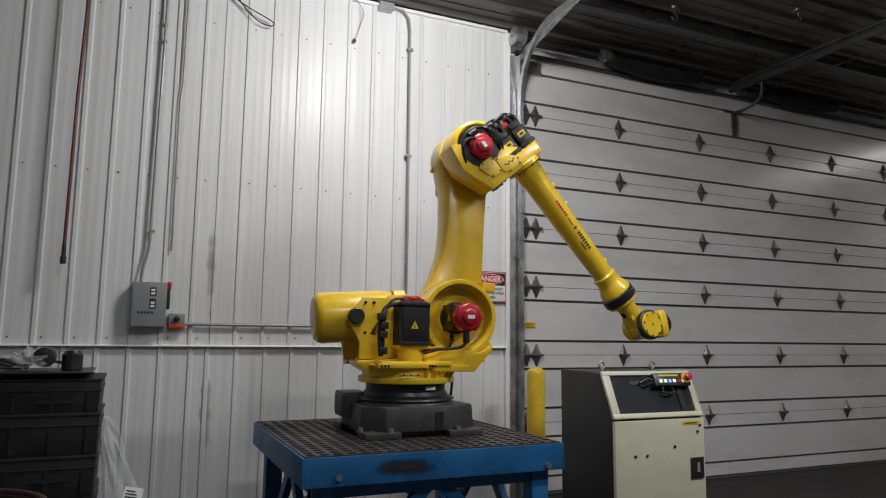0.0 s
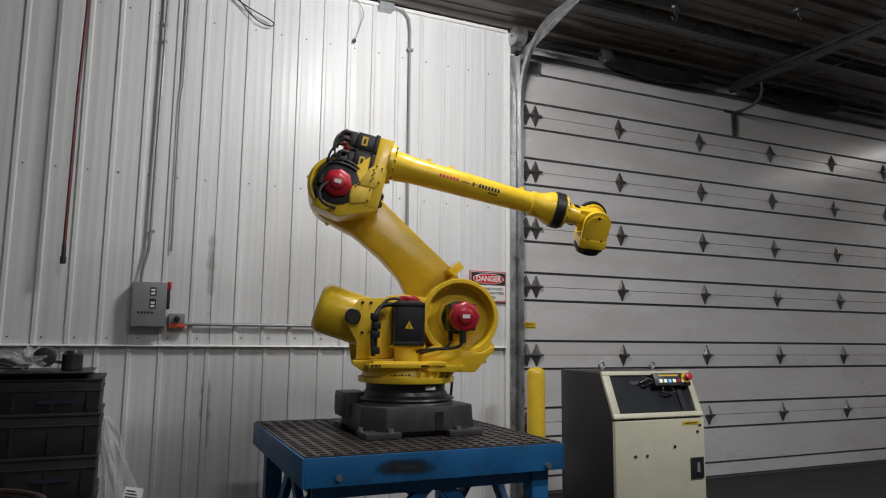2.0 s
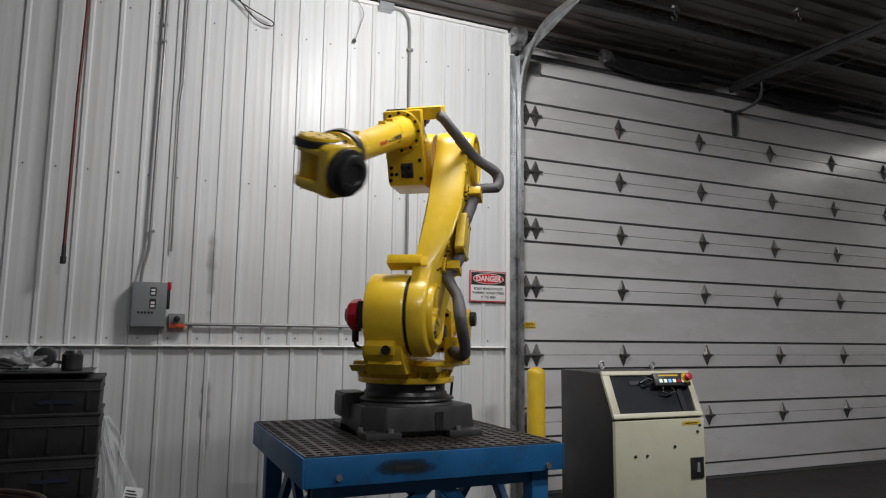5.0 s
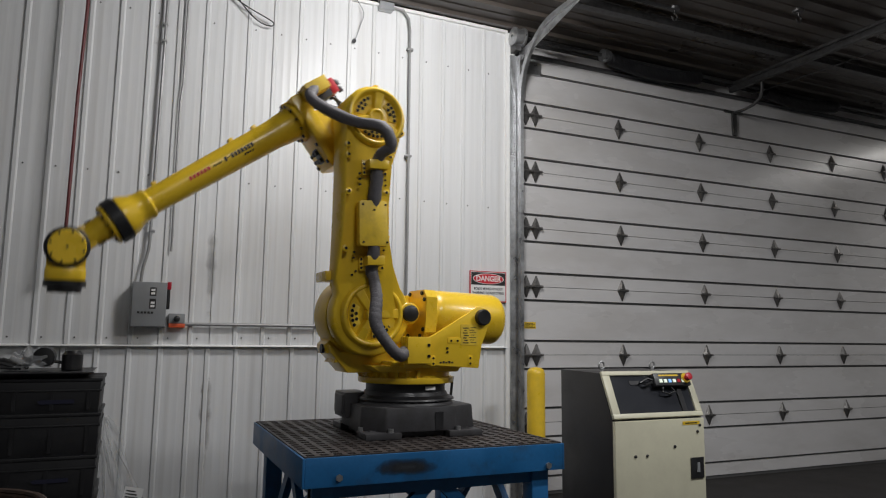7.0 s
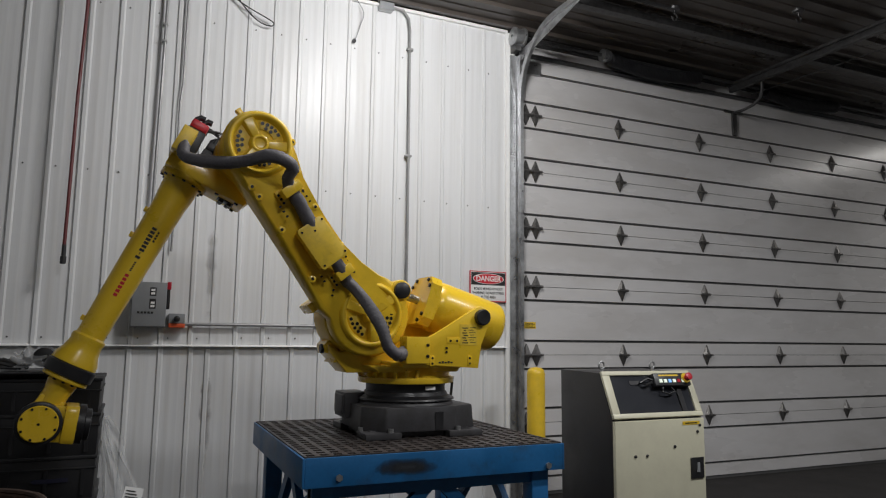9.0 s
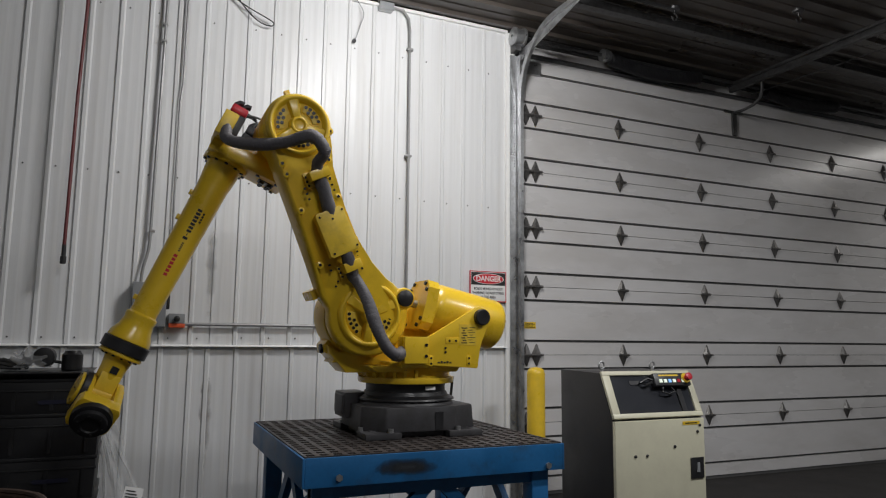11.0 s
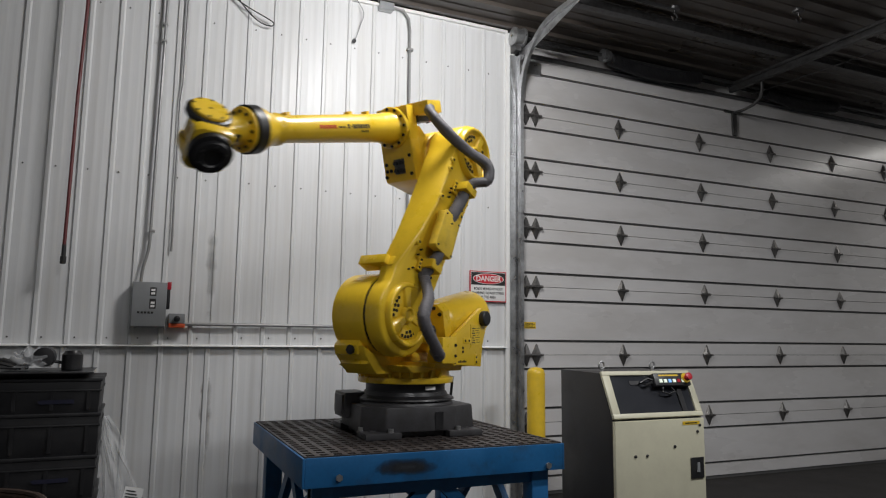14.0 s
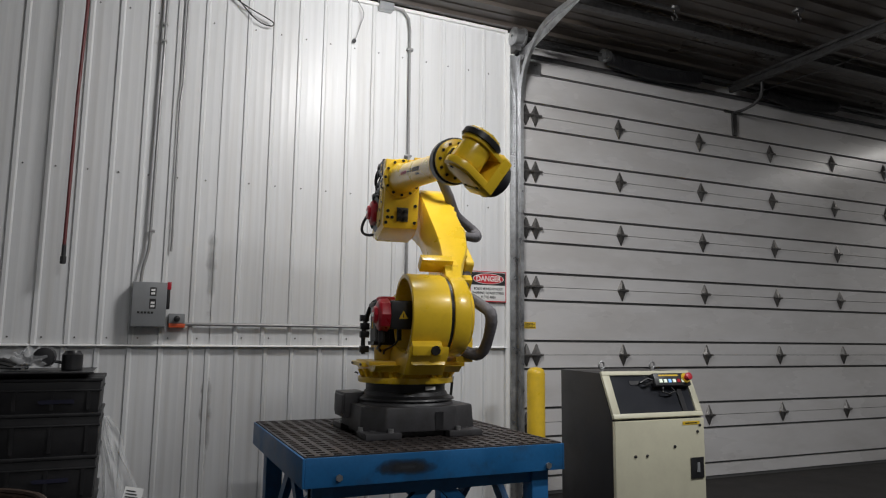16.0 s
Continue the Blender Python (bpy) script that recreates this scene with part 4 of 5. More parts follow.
for p, r in ((((-0.05, -0.085, 0.26), (-0.09, -0.1, 0.22), (-0.06, -0.11, 0.17), (-0.04, -0.09, 0.14)), 0.006), (((-0.05, -0.07, 0.26), (-0.1, -0.08, 0.2), (-0.1, -0.1, 0.12), (-0.08, -0.09, 0.09)), 0.007),
             (((-0.04, -0.085, 0.13), (-0.1, -0.12, 0.1), (-0.13, -0.12, 0.04), (-0.115, -0.1, -0.03)), 0.008), (((-0.1, -0.105, 0.08), (-0.14, -0.12, 0.02), (-0.13, -0.12, -0.06), (-0.07, -0.11, -0.1)), 0.009),
             (((-0.09, -0.105, 0.09), (-0.05, -0.13, 0.13), (0.04, -0.13, 0.13), (0.09, -0.105, 0.1)), 0.009), (((0.1, -0.1, 0.12), (0.05, -0.12, 0.15), (-0.03, -0.11, 0.16), (-0.06, -0.09, 0.12)), 0.007)):
    bm = bm_new()
    tube(bm, bez(*p, 12), r, 8)
    part("cable_loop", bm, CABLE, elbow)
bm = bm_new()
cyl(bm, "z", (-0.1, -0.13), 0.017, -0.03, 0.03, seg=12)
part("motor_plug", bm, BLACK, elbow)
bm = bm_new()
box(bm, 0.266, 0.272, -0.02, 0.055, -0.055, 0.035)
cp = part("connector_panel", bm, DARKSTEEL, elbow, "steel connector panel under the forearm", 0.002)
bm = bm_new()
for y in (-0.005, 0.036):
    for z in (-0.035, 0.012):
        cyl(bm, "x", (y, z), 0.014, 0.272, 0.286, seg=10)
part("air_socket", bm, BLACK, cp)
bolts("plug", elbow, [(-0.08, 0.01), (-0.08, -0.03), (-0.05, -0.03), (-0.09, -0.065), (0.1, -0.06), (0.1, 0.05)], "x", 0.265, 0.274, 0.011)
bm = bm_new()
box(bm, 0.06, 0.2, 0.12, 0.235, 0.28, 0.355)
box(bm, 0.1, 0.2, 0.02, 0.14, 0.33, 0.355)
part("hose_bracket", bm, YELLOW2, elbow, "yellow sheet hose bracket", 0.006)
bm = bm_new()
prism(bm, [(-0.056, 1.24), (-0.036, 1.24), (-0.03, 1.298), (-0.06, 1.298)], "y", 0.25, 0.285)
part("lifting_tab", bm, YELLOW, arm, bevel=0.003)

# wrist, turning about the forearm's axis; origin where the wrist axes meet
wrist = part("wrist", bm_new(), YELLOW, robot)
bm = bm_new()
lathe(bm, "x", (0, 0), [(-0.295, 0.107), (-0.29, 0.116), (-0.235, 0.116), (-0.232, 0.11), (-0.23, 0.1)], 40)
part("rotary_seal", bm, BLACK, wrist, "black rotary joint ring")
bm = bm_new()
lathe(bm, "x", (0, 0), [(-0.232, 0.1), (-0.228, 0.107), (-0.212, 0.107), (-0.208, 0.082), (-0.2, 0.07), (-0.15, 0.062), (-0.09, 0.06), (-0.08, 0.05)], 36)
lathe(bm, "y", (0, 0), [(-0.05, 0.07), (-0.048, 0.074), (0.048, 0.074), (0.05, 0.07)], 32)
prism(bm, [(-0.12, -0.057), (0.0, -0.07), (0.0, 0.07), (-0.12, 0.057)], "y", -0.048, 0.048)
absorb(wrist, part("wrist_body", bm, YELLOW, wrist, "yellow wrist body", 0.004))
wb = wrist
bolts("bolt", wb, [(0.085 * math.cos(radians(a)), 0.085 * math.sin(radians(a))) for a in range(0, 360, 30)], "x", -0.214, -0.202, 0.008)
for s in (1, -1):
    bm = bm_new()
    box(bm, -0.16, -0.125, -0.018, 0.018, s * 0.06 - 0.006, s * 0.06 + 0.006)
    part("port_cover", bm, BLACK, wrist)

fork = part("wrist_fork", bm_new(), YELLOW, robot)
bm = bm_new()
cheek = arc(0, 0, 0.088, 95, 265, 16) + [(0.09, -0.084), (0.15, -0.088), (0.15, 0.088), (0.09, 0.084)]
prism(bm, cheek, "y", 0.052, 0.075)
prism(bm, cheek, "y", -0.09, -0.052)
prism(bm, [(-0.09, -0.088), (0.085, -0.088), (0.1, -0.06), (0.1, 0.06), (0.085, 0.088), (-0.09, 0.088), (-0.105, 0.06), (-0.105, -0.06)], "x", 0.1, 0.16)
absorb(fork, part("fork_casting", bm, YELLOW, fork, "yellow wrist fork", 0.008))
bm = bm_new()
prism(bm, [(p[0] * 0.82 + 0.01, p[1] * 0.82) for p in cheek], "y", -0.098, -0.088)
fc = part("cheek_cover", bm, YELLOW, fork, bevel=0.003)
bolts("bolt", fc, [(0.1, 0.045), (0.1, -0.045), (-0.05, 0.0)], "y", -0.103, -0.097, 0.008)
bm = bm_new()
lathe(bm, "y", (0, 0), [(0.07, 0.085), (0.072, 0.1), (0.097, 0.1), (0.101, 0.095), (0.102, 0.08)], 40)
part("axis_five_ring", bm, BLACK, fork, "black ring round the wrist cover")
bm = bm_new()
lathe(bm, "y", (0, 0), [(0.098, 0.084), (0.112, 0.084), (0.116, 0.08), (0.116, 0.01)], 40)
dc = part("round_cover", bm, YELLOW, fork, "round yellow wrist cover")
bolts("bolt", dc, [(0.074 * math.cos(radians(a)), 0.074 * math.sin(radians(a))) for a in range(15, 375, 45)] + [(0, 0)], "y", 0.115, 0.119, 0.006)
bm = bm_new()
lathe(bm, "x", (0, 0), [(0.155, 0.085), (0.16, 0.094), (0.19, 0.094), (0.194, 0.075), (0.216, 0.075), (0.219, 0.07), (0.219, 0.045), (0.212, 0.04), (0.212, 0.01)], 36)
tf = part("tool_flange", bm, BLACK, fork, "black round tool flange")
bolts("tapped_hole", tf, [(0.058 * math.cos(radians(a)), 0.058 * math.sin(radians(a))) for a in range(0, 360, 60)], "x", 0.217, 0.221, 0.006, DARKSTEEL)


# hose pieces, each rigid: short lengths of wrinkled sleeve that overlap
def hose_piece(n, length, r, label, seed):
    rnd = random.Random(seed)
    out = []
    for i in range(n):
        bm = bm_new()
        k = r * (1 + 0.06 * math.sin(0.45 * i + seed) + 0.03 * (rnd.random() - 0.5))
        prof = [(-length * 0.9, k * 0.9), (-length * 0.5, k), (0.0, k * 0.985), (length * 0.5, k), (length * 0.9, k * 0.9)]
        lathe(bm, "x", (0, 0), prof, 18)
        for v in bm.verts:
            a = math.atan2(v.co.z, v.co.y)
            v.co += Vector((0, v.co.y, v.co.z)) * (0.05 * math.sin(3 * a + 0.35 * i) + 0.035 * math.sin(7 * a - 0.5 * i))
        out.append(part("hose_piece", bm, HOSE, robot, label if i == 0 else "", angle=70))
    return out


UPPER = hose_piece(38, 0.03, 0.0315, "grey sleeved hose, in bent pieces", 3)
LOWER = hose_piece(24, 0.03, 0.033, "grey sleeved hose, in bent pieces", 8)


def sleeve(points, r, seed):
    """A still length of the wrinkled hose sleeve."""
    bm = bm_new()
    pts = bez(*points, 14)
    tube(bm, pts, r, 14)
    for v in bm.verts:
        n = noise.noise_vector(Vector(v.co) * 28 + Vector((seed, 0, 0)))
        v.co += 0.006 * Vector(n)
    part("arm_hose", bm, HOSE, arm, "grey sleeved hose along the arm", angle=70)


sleeve(((0.015, 0.285, 0.22), (0.02, 0.31, 0.28), (0.022, 0.36, 0.31), (0.025, 0.355, 0.41)), 0.034, 1)
sleeve(((0.02, 0.35, 0.57), (0.018, 0.385, 0.66), (0.01, 0.395, 0.72), (0.012, 0.405, 0.83)), 0.036, 5)
# ---------- platen table ----------
table = thing("welding_table", pose(1.427, 3.9, 0), "blue steel welding table with black slotted platen top", "table")
TW, TD, TZ = 0.69, 0.70, 0.824


def platen(n, m, w, d, z, thick, fill):
    """Cast plate with square holes: the top's webs and the holes' walls."""
    verts, faces, index = [], [], {}

    def v(x, y, h):
        k = (round(x, 5), round(y, 5), h)
        if k not in index:
            index[k] = len(verts)
            verts.append((x, y, h))
        return index[k]

    px, py = 2 * w / n, 2 * d / m
    xs, ys = [-w], [-d]
    for i in range(n):
        xs += [-w + px * (i + 0.5 - fill / 2), -w + px * (i + 0.5 + fill / 2)]
    for j in range(m):
        ys += [-d + py * (j + 0.5 - fill / 2), -d + py * (j + 0.5 + fill / 2)]
    xs.append(w)
    ys.append(d)
    for i in range(len(xs) - 1):
        for j in range(len(ys) - 1):
            a, b, c, e = xs[i], xs[i + 1], ys[j], ys[j + 1]
            if i % 2 and j % 2:
                for p, q in (((a, c), (a, e)), ((a, e), (b, e)), ((b, e), (b, c)), ((b, c), (a, c))):
                    faces.append((v(*p, z), v(*q, z), v(*q, z - thick), v(*p, z - thick)))
            else:
                faces.append((v(a, c, z), v(b, c, z), v(b, e, z), v(a, e, z)))
    for p, q in (((-w, -d), (w, -d)), ((w, -d), (w, d)), ((w, d), (-w, d)), ((-w, d), (-w, -d))):
        faces.append((v(*p, z - thick), v(*q, z - thick), v(*q, z), v(*p, z)))
    me = bpy.data.meshes.new("platen_top")
    me.from_pydata(verts, [], faces)
    me.materials.append(IRON)
    return me


top = new("platen_top", platen(21, 21, TW, TD, TZ, 0.09, 0.62))
top.parent = table
tagged(top, "black cast platen with square holes")
# black sheet added under the platen, putting shade into its holes
bm = bm_new()
box(bm, -TW + 0.02, TW - 0.02, -TD + 0.02, TD - 0.02, TZ - 0.10, TZ - 0.095)
part("under_plate", bm, BLACK, table)
for nm, b in (("apron", (-TW, TW, -TD - 0.012, -TD)), ("apron", (-TW, TW, TD, TD + 0.012)), ("apron", (-TW - 0.012, -TW, -TD - 0.012, TD + 0.012)), ("apron", (TW, TW + 0.012, -TD - 0.012, TD + 0.012))):
    bm = bm_new()
    box(bm, *b, TZ - 0.14, TZ - 0.006)
    part(nm, bm, BLUE, table, bevel=0.003)
bm = bm_new()
box(bm, -0.24, 0.24, -0.0008, 0.0008, -0.068, 0.068)
so = part("soot_stain", bm, SOOTS, table)
so.matrix_basis = Matrix.Translation((-0.2, -TD - 0.0155, TZ - 0.075))
for x, z in ((-0.53, TZ - 0.1), (0.6, TZ - 0.115)):
    bm = bm_new()
    cyl(bm, "y", (x, z), 0.017, -TD - 0.024, -TD - 0.01, seg=6)
    part("hex_bolt", bm, GALV, table)
for sx in (-1, 1):
    for sy in (-1, 1):
        bm = bm_new()
        box(bm, sx * (TW - 0.1) - 0.05, sx * (TW - 0.1) + 0.05, sy * (TD - 0.1) - 0.05, sy * (TD - 0.1) + 0.05, 0, TZ - 0.15)
        part("leg", bm, BLUE, table, bevel=0.006)
for sy in (-1, 1):
    bm = bm_new()
    box(bm, -TW + 0.05, TW - 0.05, sy * (TD - 0.1) - 0.03, sy * (TD - 0.1) + 0.03, TZ - 0.21, TZ - 0.142)
    part("top_beam", bm, BLUE, table, bevel=0.003)
    bm = bm_new()
    box(bm, -TW + 0.15, TW - 0.15, sy * (TD - 0.1) - 0.03, sy * (TD - 0.1) + 0.03, 0.12, 0.18)
    part("lower_beam", bm, BLUE, table, bevel=0.003)
    for s in (-1, 1):
        bm = bm_new()
        prism(bm, [(s * 0.02, TZ - 0.21), (s * 0.11, TZ - 0.21), (s * 0.55, 0.18), (s * 0.46, 0.18)], "y", sy * (TD - 0.1) - 0.02, sy * (TD - 0.1) + 0.02)
        part("brace", bm, BLUE, table)
for sx in (-1, 1):
    bm = bm_new()
    box(bm, sx * (TW - 0.1) - 0.03, sx * (TW - 0.1) + 0.03, -TD + 0.15, TD - 0.15, TZ - 0.21, TZ - 0.142)
    part("top_beam", bm, BLUE, table, bevel=0.003)
    for s in (-1, 1):
        bm = bm_new()
        prism(bm, [(s * 0.02, TZ - 0.21), (s * 0.11, TZ - 0.21), (s * 0.55, 0.18), (s * 0.46, 0.18)], "x", sx * (TW - 0.1) - 0.02, sx * (TW - 0.1) + 0.02)
        part("brace", bm, BLUE, table)

# ---------- controller cabinet ----------
CY = 3.5
cab = thing("robot_controller", pose(2.692, CY, 0), "beige and charcoal robot controller cabinet with sloped panel", "controller")
CW, CD, CH, CK = 0.712, 0.55, 1.165, 0.885
side = [(0, 0.03), (0, CK), (0.125, CH), (CD, CH + 0.005), (CD, 0.03)]
bm = bm_new()
prism(bm, [(p[0] + 0.012, p[1] - 0.006) for p in side], "x", 0.0, CW)
part("cabinet_body", bm, CHAR, cab, "charcoal painted cabinet body", 0.004)
bm = bm_new()
box(bm, 0.003, CW - 0.003, -0.016, 0.012, 0.05, CK - 0.012)
fd = part("front_door", bm, BEIGE, cab, "beige cabinet door", 0.005)
sl = Matrix.Translation((0, 0, CK)) @ Matrix.Rotation(math.atan2(0.125, CH - CK) * -1, 4, "X")
SLOPE = math.hypot(0.125, CH - CK)


def on_slope(x0, x1, s0, s1, h0, h1):
    """A block on the sloped panel: across, up the slope, out of it."""
    bm = bm_new()
    box(bm, x0, x1, -h1, -h0, s0, s1, sl)
    return bm


bm = bm_new()
for b in ((0.0, CW, 0.0, 0.03), (0.0, CW, SLOPE - 0.028, SLOPE), (0.0, 0.055, 0.03, SLOPE - 0.028), (CW - 0.045, CW, 0.03, SLOPE - 0.028)):
    box(bm, b[0], b[1], -0.014, 0.006, b[2], b[3], sl)
part("panel_frame", bm, BEIGE, cab, "beige panel frame", 0.003)
part("panel_window", on_slope(0.05, CW - 0.04, 0.025, SLOPE - 0.025, -0.004, 0.001), GLASS, cab, "dark glossy panel window")
op = part("operator_panel", on_slope(0.37, CW - 0.05, SLOPE - 0.115, SLOPE - 0.03, 0.001, 0.05), BLACK, cab, "black operator panel with lit buttons", 0.006)
for k in range(6):
    bm = on_slope(0.405 + 0.037 * k, 0.427 + 0.037 * k, SLOPE - 0.095, SLOPE - 0.073, 0.05, 0.055)
    part("button", bm, (LED_W, LED_W, LED_B, LED_W, RED, LED_W)[k], op)
part("yellow_strip", on_slope(0.41, 0.57, SLOPE - 0.052, SLOPE - 0.042, 0.05, 0.0515), SAFETY, op)
bm = bm_new()
cyl(bm, "y", (0.625, SLOPE - 0.068), 0.033, -0.058, -0.05, seg=24, m=sl)
part("stop_ring", bm, SAFETY, op)
bm = bm_new()
lathe(bm, "y", (0, 0), [(-0.04, 0.015), (-0.037, 0.024), (-0.022, 0.025), (-0.018, 0.014), (0.0, 0.014)], 20)
es = part("stop_button", bm, RED, op, "red mushroom stop button")
es.matrix_basis = sl @ Matrix.Translation((0.625, -0.058, SLOPE - 0.068))
bm = bm_new()
box(bm, CW - 0.155, CW - 0.115, -0.012, -0.001, 0.03, SLOPE - 0.12, sl)
part("cable_channel", bm, BLACK, cab)
bm = bm_new()
tube(bm, [sl @ Vector(p) for p in ((0.37, -0.03, SLOPE - 0.07), (0.33, -0.03, SLOPE - 0.06), (0.27, -0.02, SLOPE - 0.085), (0.31, -0.03, SLOPE - 0.1), (0.36, -0.03, SLOPE - 0.085))], 0.008)
tube(bm, [sl @ Vector(p) for p in ((0.44, -0.03, SLOPE - 0.115), (0.42, -0.03, SLOPE - 0.15), (0.47, -0.03, SLOPE - 0.165), (0.52, -0.03, SLOPE - 0.15), (0.5, -0.03, SLOPE - 0.115))], 0.006)
part("pendant_cable", bm, CABLE, cab)
bm = bm_new()
box(bm, 0.2, 0.28, -0.006, -0.001, SLOPE - 0.09, SLOPE - 0.065, sl)
part("door_latch", bm, BLACK, cab)
bm = bm_new()
box(bm, 0.53, 0.67, -0.0185, -0.0165, CK - 0.05, CK - 0.028)
yl = part("warning_label", bm, SAFETY, fd, "yellow warning strip")
bm = bm_new()
box(bm, 0.55, 0.65, -0.0195, -0.0186, CK - 0.043, CK - 0.036)
part("print_bars", bm, INK, yl)
bm = bm_new()
box(bm, 0.585, 0.69, -0.026, -0.016, 0.50, 0.63)
bs = part("breaker_switch", bm, BLACK, cab, "black breaker switch", 0.004)
bm = bm_new()
box(bm, 0.63, 0.648, -0.034, -0.026, 0.54, 0.6)
part("switch_lever", bm, BOXGREY, bs)
for x, z in ((0.15, 0.66), (0.24, 0.66), (0.46, 0.705), (0.67, 0.83), (0.65, 0.79)):
    bm = bm_new()
    lathe(bm, "y", (x, z), [(-0.026, 0.006), (-0.022, 0.0095), (-0.016, 0.0095)], 12)
    part("door_knob", bm, BLACK, cab)
for x in (0.13, 0.55):
    bm = bm_new()
    ring = [(x + 0.021 * math.cos(a), 0.28, CH + 0.035 + 0.024 * math.sin(a)) for a in [2 * math.pi * k / 16 for k in range(17)]]
    tube(bm, ring, 0.006, 8)
    cyl(bm, "z", (x, 0.28), 0.012, CH - 0.005, CH + 0.014, seg=12)
    part("lifting_eye", bm, GALV, cab, "steel lifting eye")
bm = bm_new()
box(bm, 0.05, CW - 0.05, 0.04, CD - 0.03, 0.0, 0.03)
part("plinth", bm, BLACK, cab)
bm = bm_new()
tube(bm, bez((CW, 0.25, 0.85), (CW + 0.07, 0.22, 0.8), (CW + 0.06, 0.2, 0.5), (CW, 0.25, 0.45), 12), 0.018)
part("side_handle", bm, BLACK, cab)

# ---------- bollard ----------
bm = bm_new()
lathe(bm, "z", (0, 0), [(0.0, 0.074), (1.085, 0.074), (1.115, 0.066), (1.132, 0.045), (1.138, 0.01)], 28)
bol = tagged(part("bollard", bm, SAFETY), "yellow painted steel bollard beside the door", "bollard")
bol.matrix_world = pose(3.005, 4.9, 0)

# ---------- stacked bins ----------
PRINTBLUE = mat("faded_blue_print", (0.012, 0.013, 0.036), 0.6)


def bin_thing(x, y, z, w, d, h, printed):
    t = thing("storage_bin", pose(x, y, z), "charcoal plastic storage bin in a stack", "storage bin", "stacked bins")
    bm = bm_new()
    prism(bm, [(-w / 2 + 0.006, -d / 2 + 0.006), (w / 2 - 0.006, -d / 2 + 0.006), (w / 2 - 0.006, d / 2 - 0.006), (-w / 2 + 0.006, d / 2 - 0.006)], "z", 0, h - 0.02,
          [(-w / 2, -d / 2), (w / 2, -d / 2), (w / 2, d / 2), (-w / 2, d / 2)])
    part("body", bm, TOTE, t, bevel=0.01)
    bm = bm_new()
    box(bm, -w / 2 - 0.006, w / 2 + 0.006, -d / 2 - 0.006, d / 2 + 0.006, h - 0.032, h - 0.012)
    part("rim", bm, TOTE, t, bevel=0.006)
    bm = bm_new()
    box(bm, -w / 2 - 0.004, w / 2 + 0.004, -d / 2 - 0.004, d / 2 + 0.004, h - 0.085, h - 0.075)
    part("band", bm, TOTE, t, bevel=0.003)
    for k in range(5):
        bm = bm_new()
        xx = -w / 2 + 0.06 + k * (w - 0.12) / 4
        box(bm, xx - 0.009, xx + 0.009, -d / 2 - 0.0035, -d / 2 + 0.03, 0.02, h - 0.08)
        part("rib", bm, TOTE, t)
    if printed:
        bm = bm_new()
        prism(bm, [(w / 2 - 0.31, h - 0.135), (w / 2 - 0.295, h - 0.152), (w / 2 - 0.13, h - 0.15), (w / 2 - 0.13, h - 0.128), (w / 2 - 0.29, h - 0.13)], "y", -d / 2 - 0.0045, -d / 2 - 0.001)
        part("faded_print", bm, PRINTBLUE, t, "faded dark blue print")
    return t


for k, (zz, h) in enumerate(((0.0, 0.24), (0.225, 0.26), (0.47, 0.245), (0.70, 0.245), (0.93, 0.205))):
    bin_thing(-0.58 + 0.004 * (k % 2), 4.66, zz, 0.84, 0.56, h, k in (2, 4))
tray = thing("parts_tray", pose(-0.62, 4.64, 1.126), "black plastic tray with a lipped edge on the bins", "tray")
bm = bm_new()
prism(bm, [(-0.36, -0.26), (0.36, -0.26), (0.36, 0.26), (-0.36, 0.26)], "z", 0.0, 0.03, [(-0.41, -0.31), (0.41, -0.31), (0.41, 0.31), (-0.41, 0.31)])
part("pan", bm, BLACK, tray)
bm = bm_new()
box(bm, -0.42, 0.42, -0.32, -0.30, 0.024, 0.034)
part("lip", bm, BLACK, tray, bevel=0.003)
bm = bm_new()
lathe(bm, "z", (0, 0), [(0, 0.05), (0.005, 0.056), (0.09, 0.056), (0.1, 0.045), (0.112, 0.04)], 20)
pot = tagged(part("round_canister", bm, BLACK), "short black canister on the tray", "canister")
pot.matrix_world = pose(-0.33, 4.6, 1.157)
rng = random.Random(4)
coil = thing("cable_coil", pose(-0.70, 4.58, 1.158), "loose black cable coil on the tray", "cable")
bm = bm_new()
pts = [(0.13 * math.cos(0.5 * k) * (1 + 0.25 * rng.random()), 0.09 * math.sin(0.5 * k) * (1 + 0.2 * rng.random()), 0.016 + 0.05 * rng.random()) for k in range(44)]
tube(bm, pts, 0.014, 7)
part("loops", bm, CABLE, coil)
bm = bm_new()
tube(bm, [(0.1, 0, 0.03), (0.2, -0.05, 0.06), (0.28, 0.0, 0.05), (0.33, 0.02, 0.04)], 0.009, 7)
part("lead", bm, CABLE, coil)
wheel = thing("wrapped_motor", pose(-0.52, 4.56, 1.158), "black round motor in clear plastic wrap", "motor")
bm = bm_new()
lathe(bm, "y", (0.05, 0.075), [(-0.04, 0.03), (-0.035, 0.055), (0.04, 0.06), (0.05, 0.03)], 20)
part("motor_body", bm, BLACK, wheel)


def film(name, n, m, f, parent):
    bm = bm_new()
    g = [[bm.verts.new(f(i / n, j / m)) for j in range(m + 1)] for i in range(n + 1)]
    for i in range(n):
        for j in range(m):
            bm.faces.new((g[i][j], g[i + 1][j], g[i + 1][j + 1], g[i][j + 1]))
    return part(name, bm, FILM, parent, "crumpled clear plastic film", angle=75)


def crumple(p, s, a):
    return noise.noise(Vector(p) * s) * a


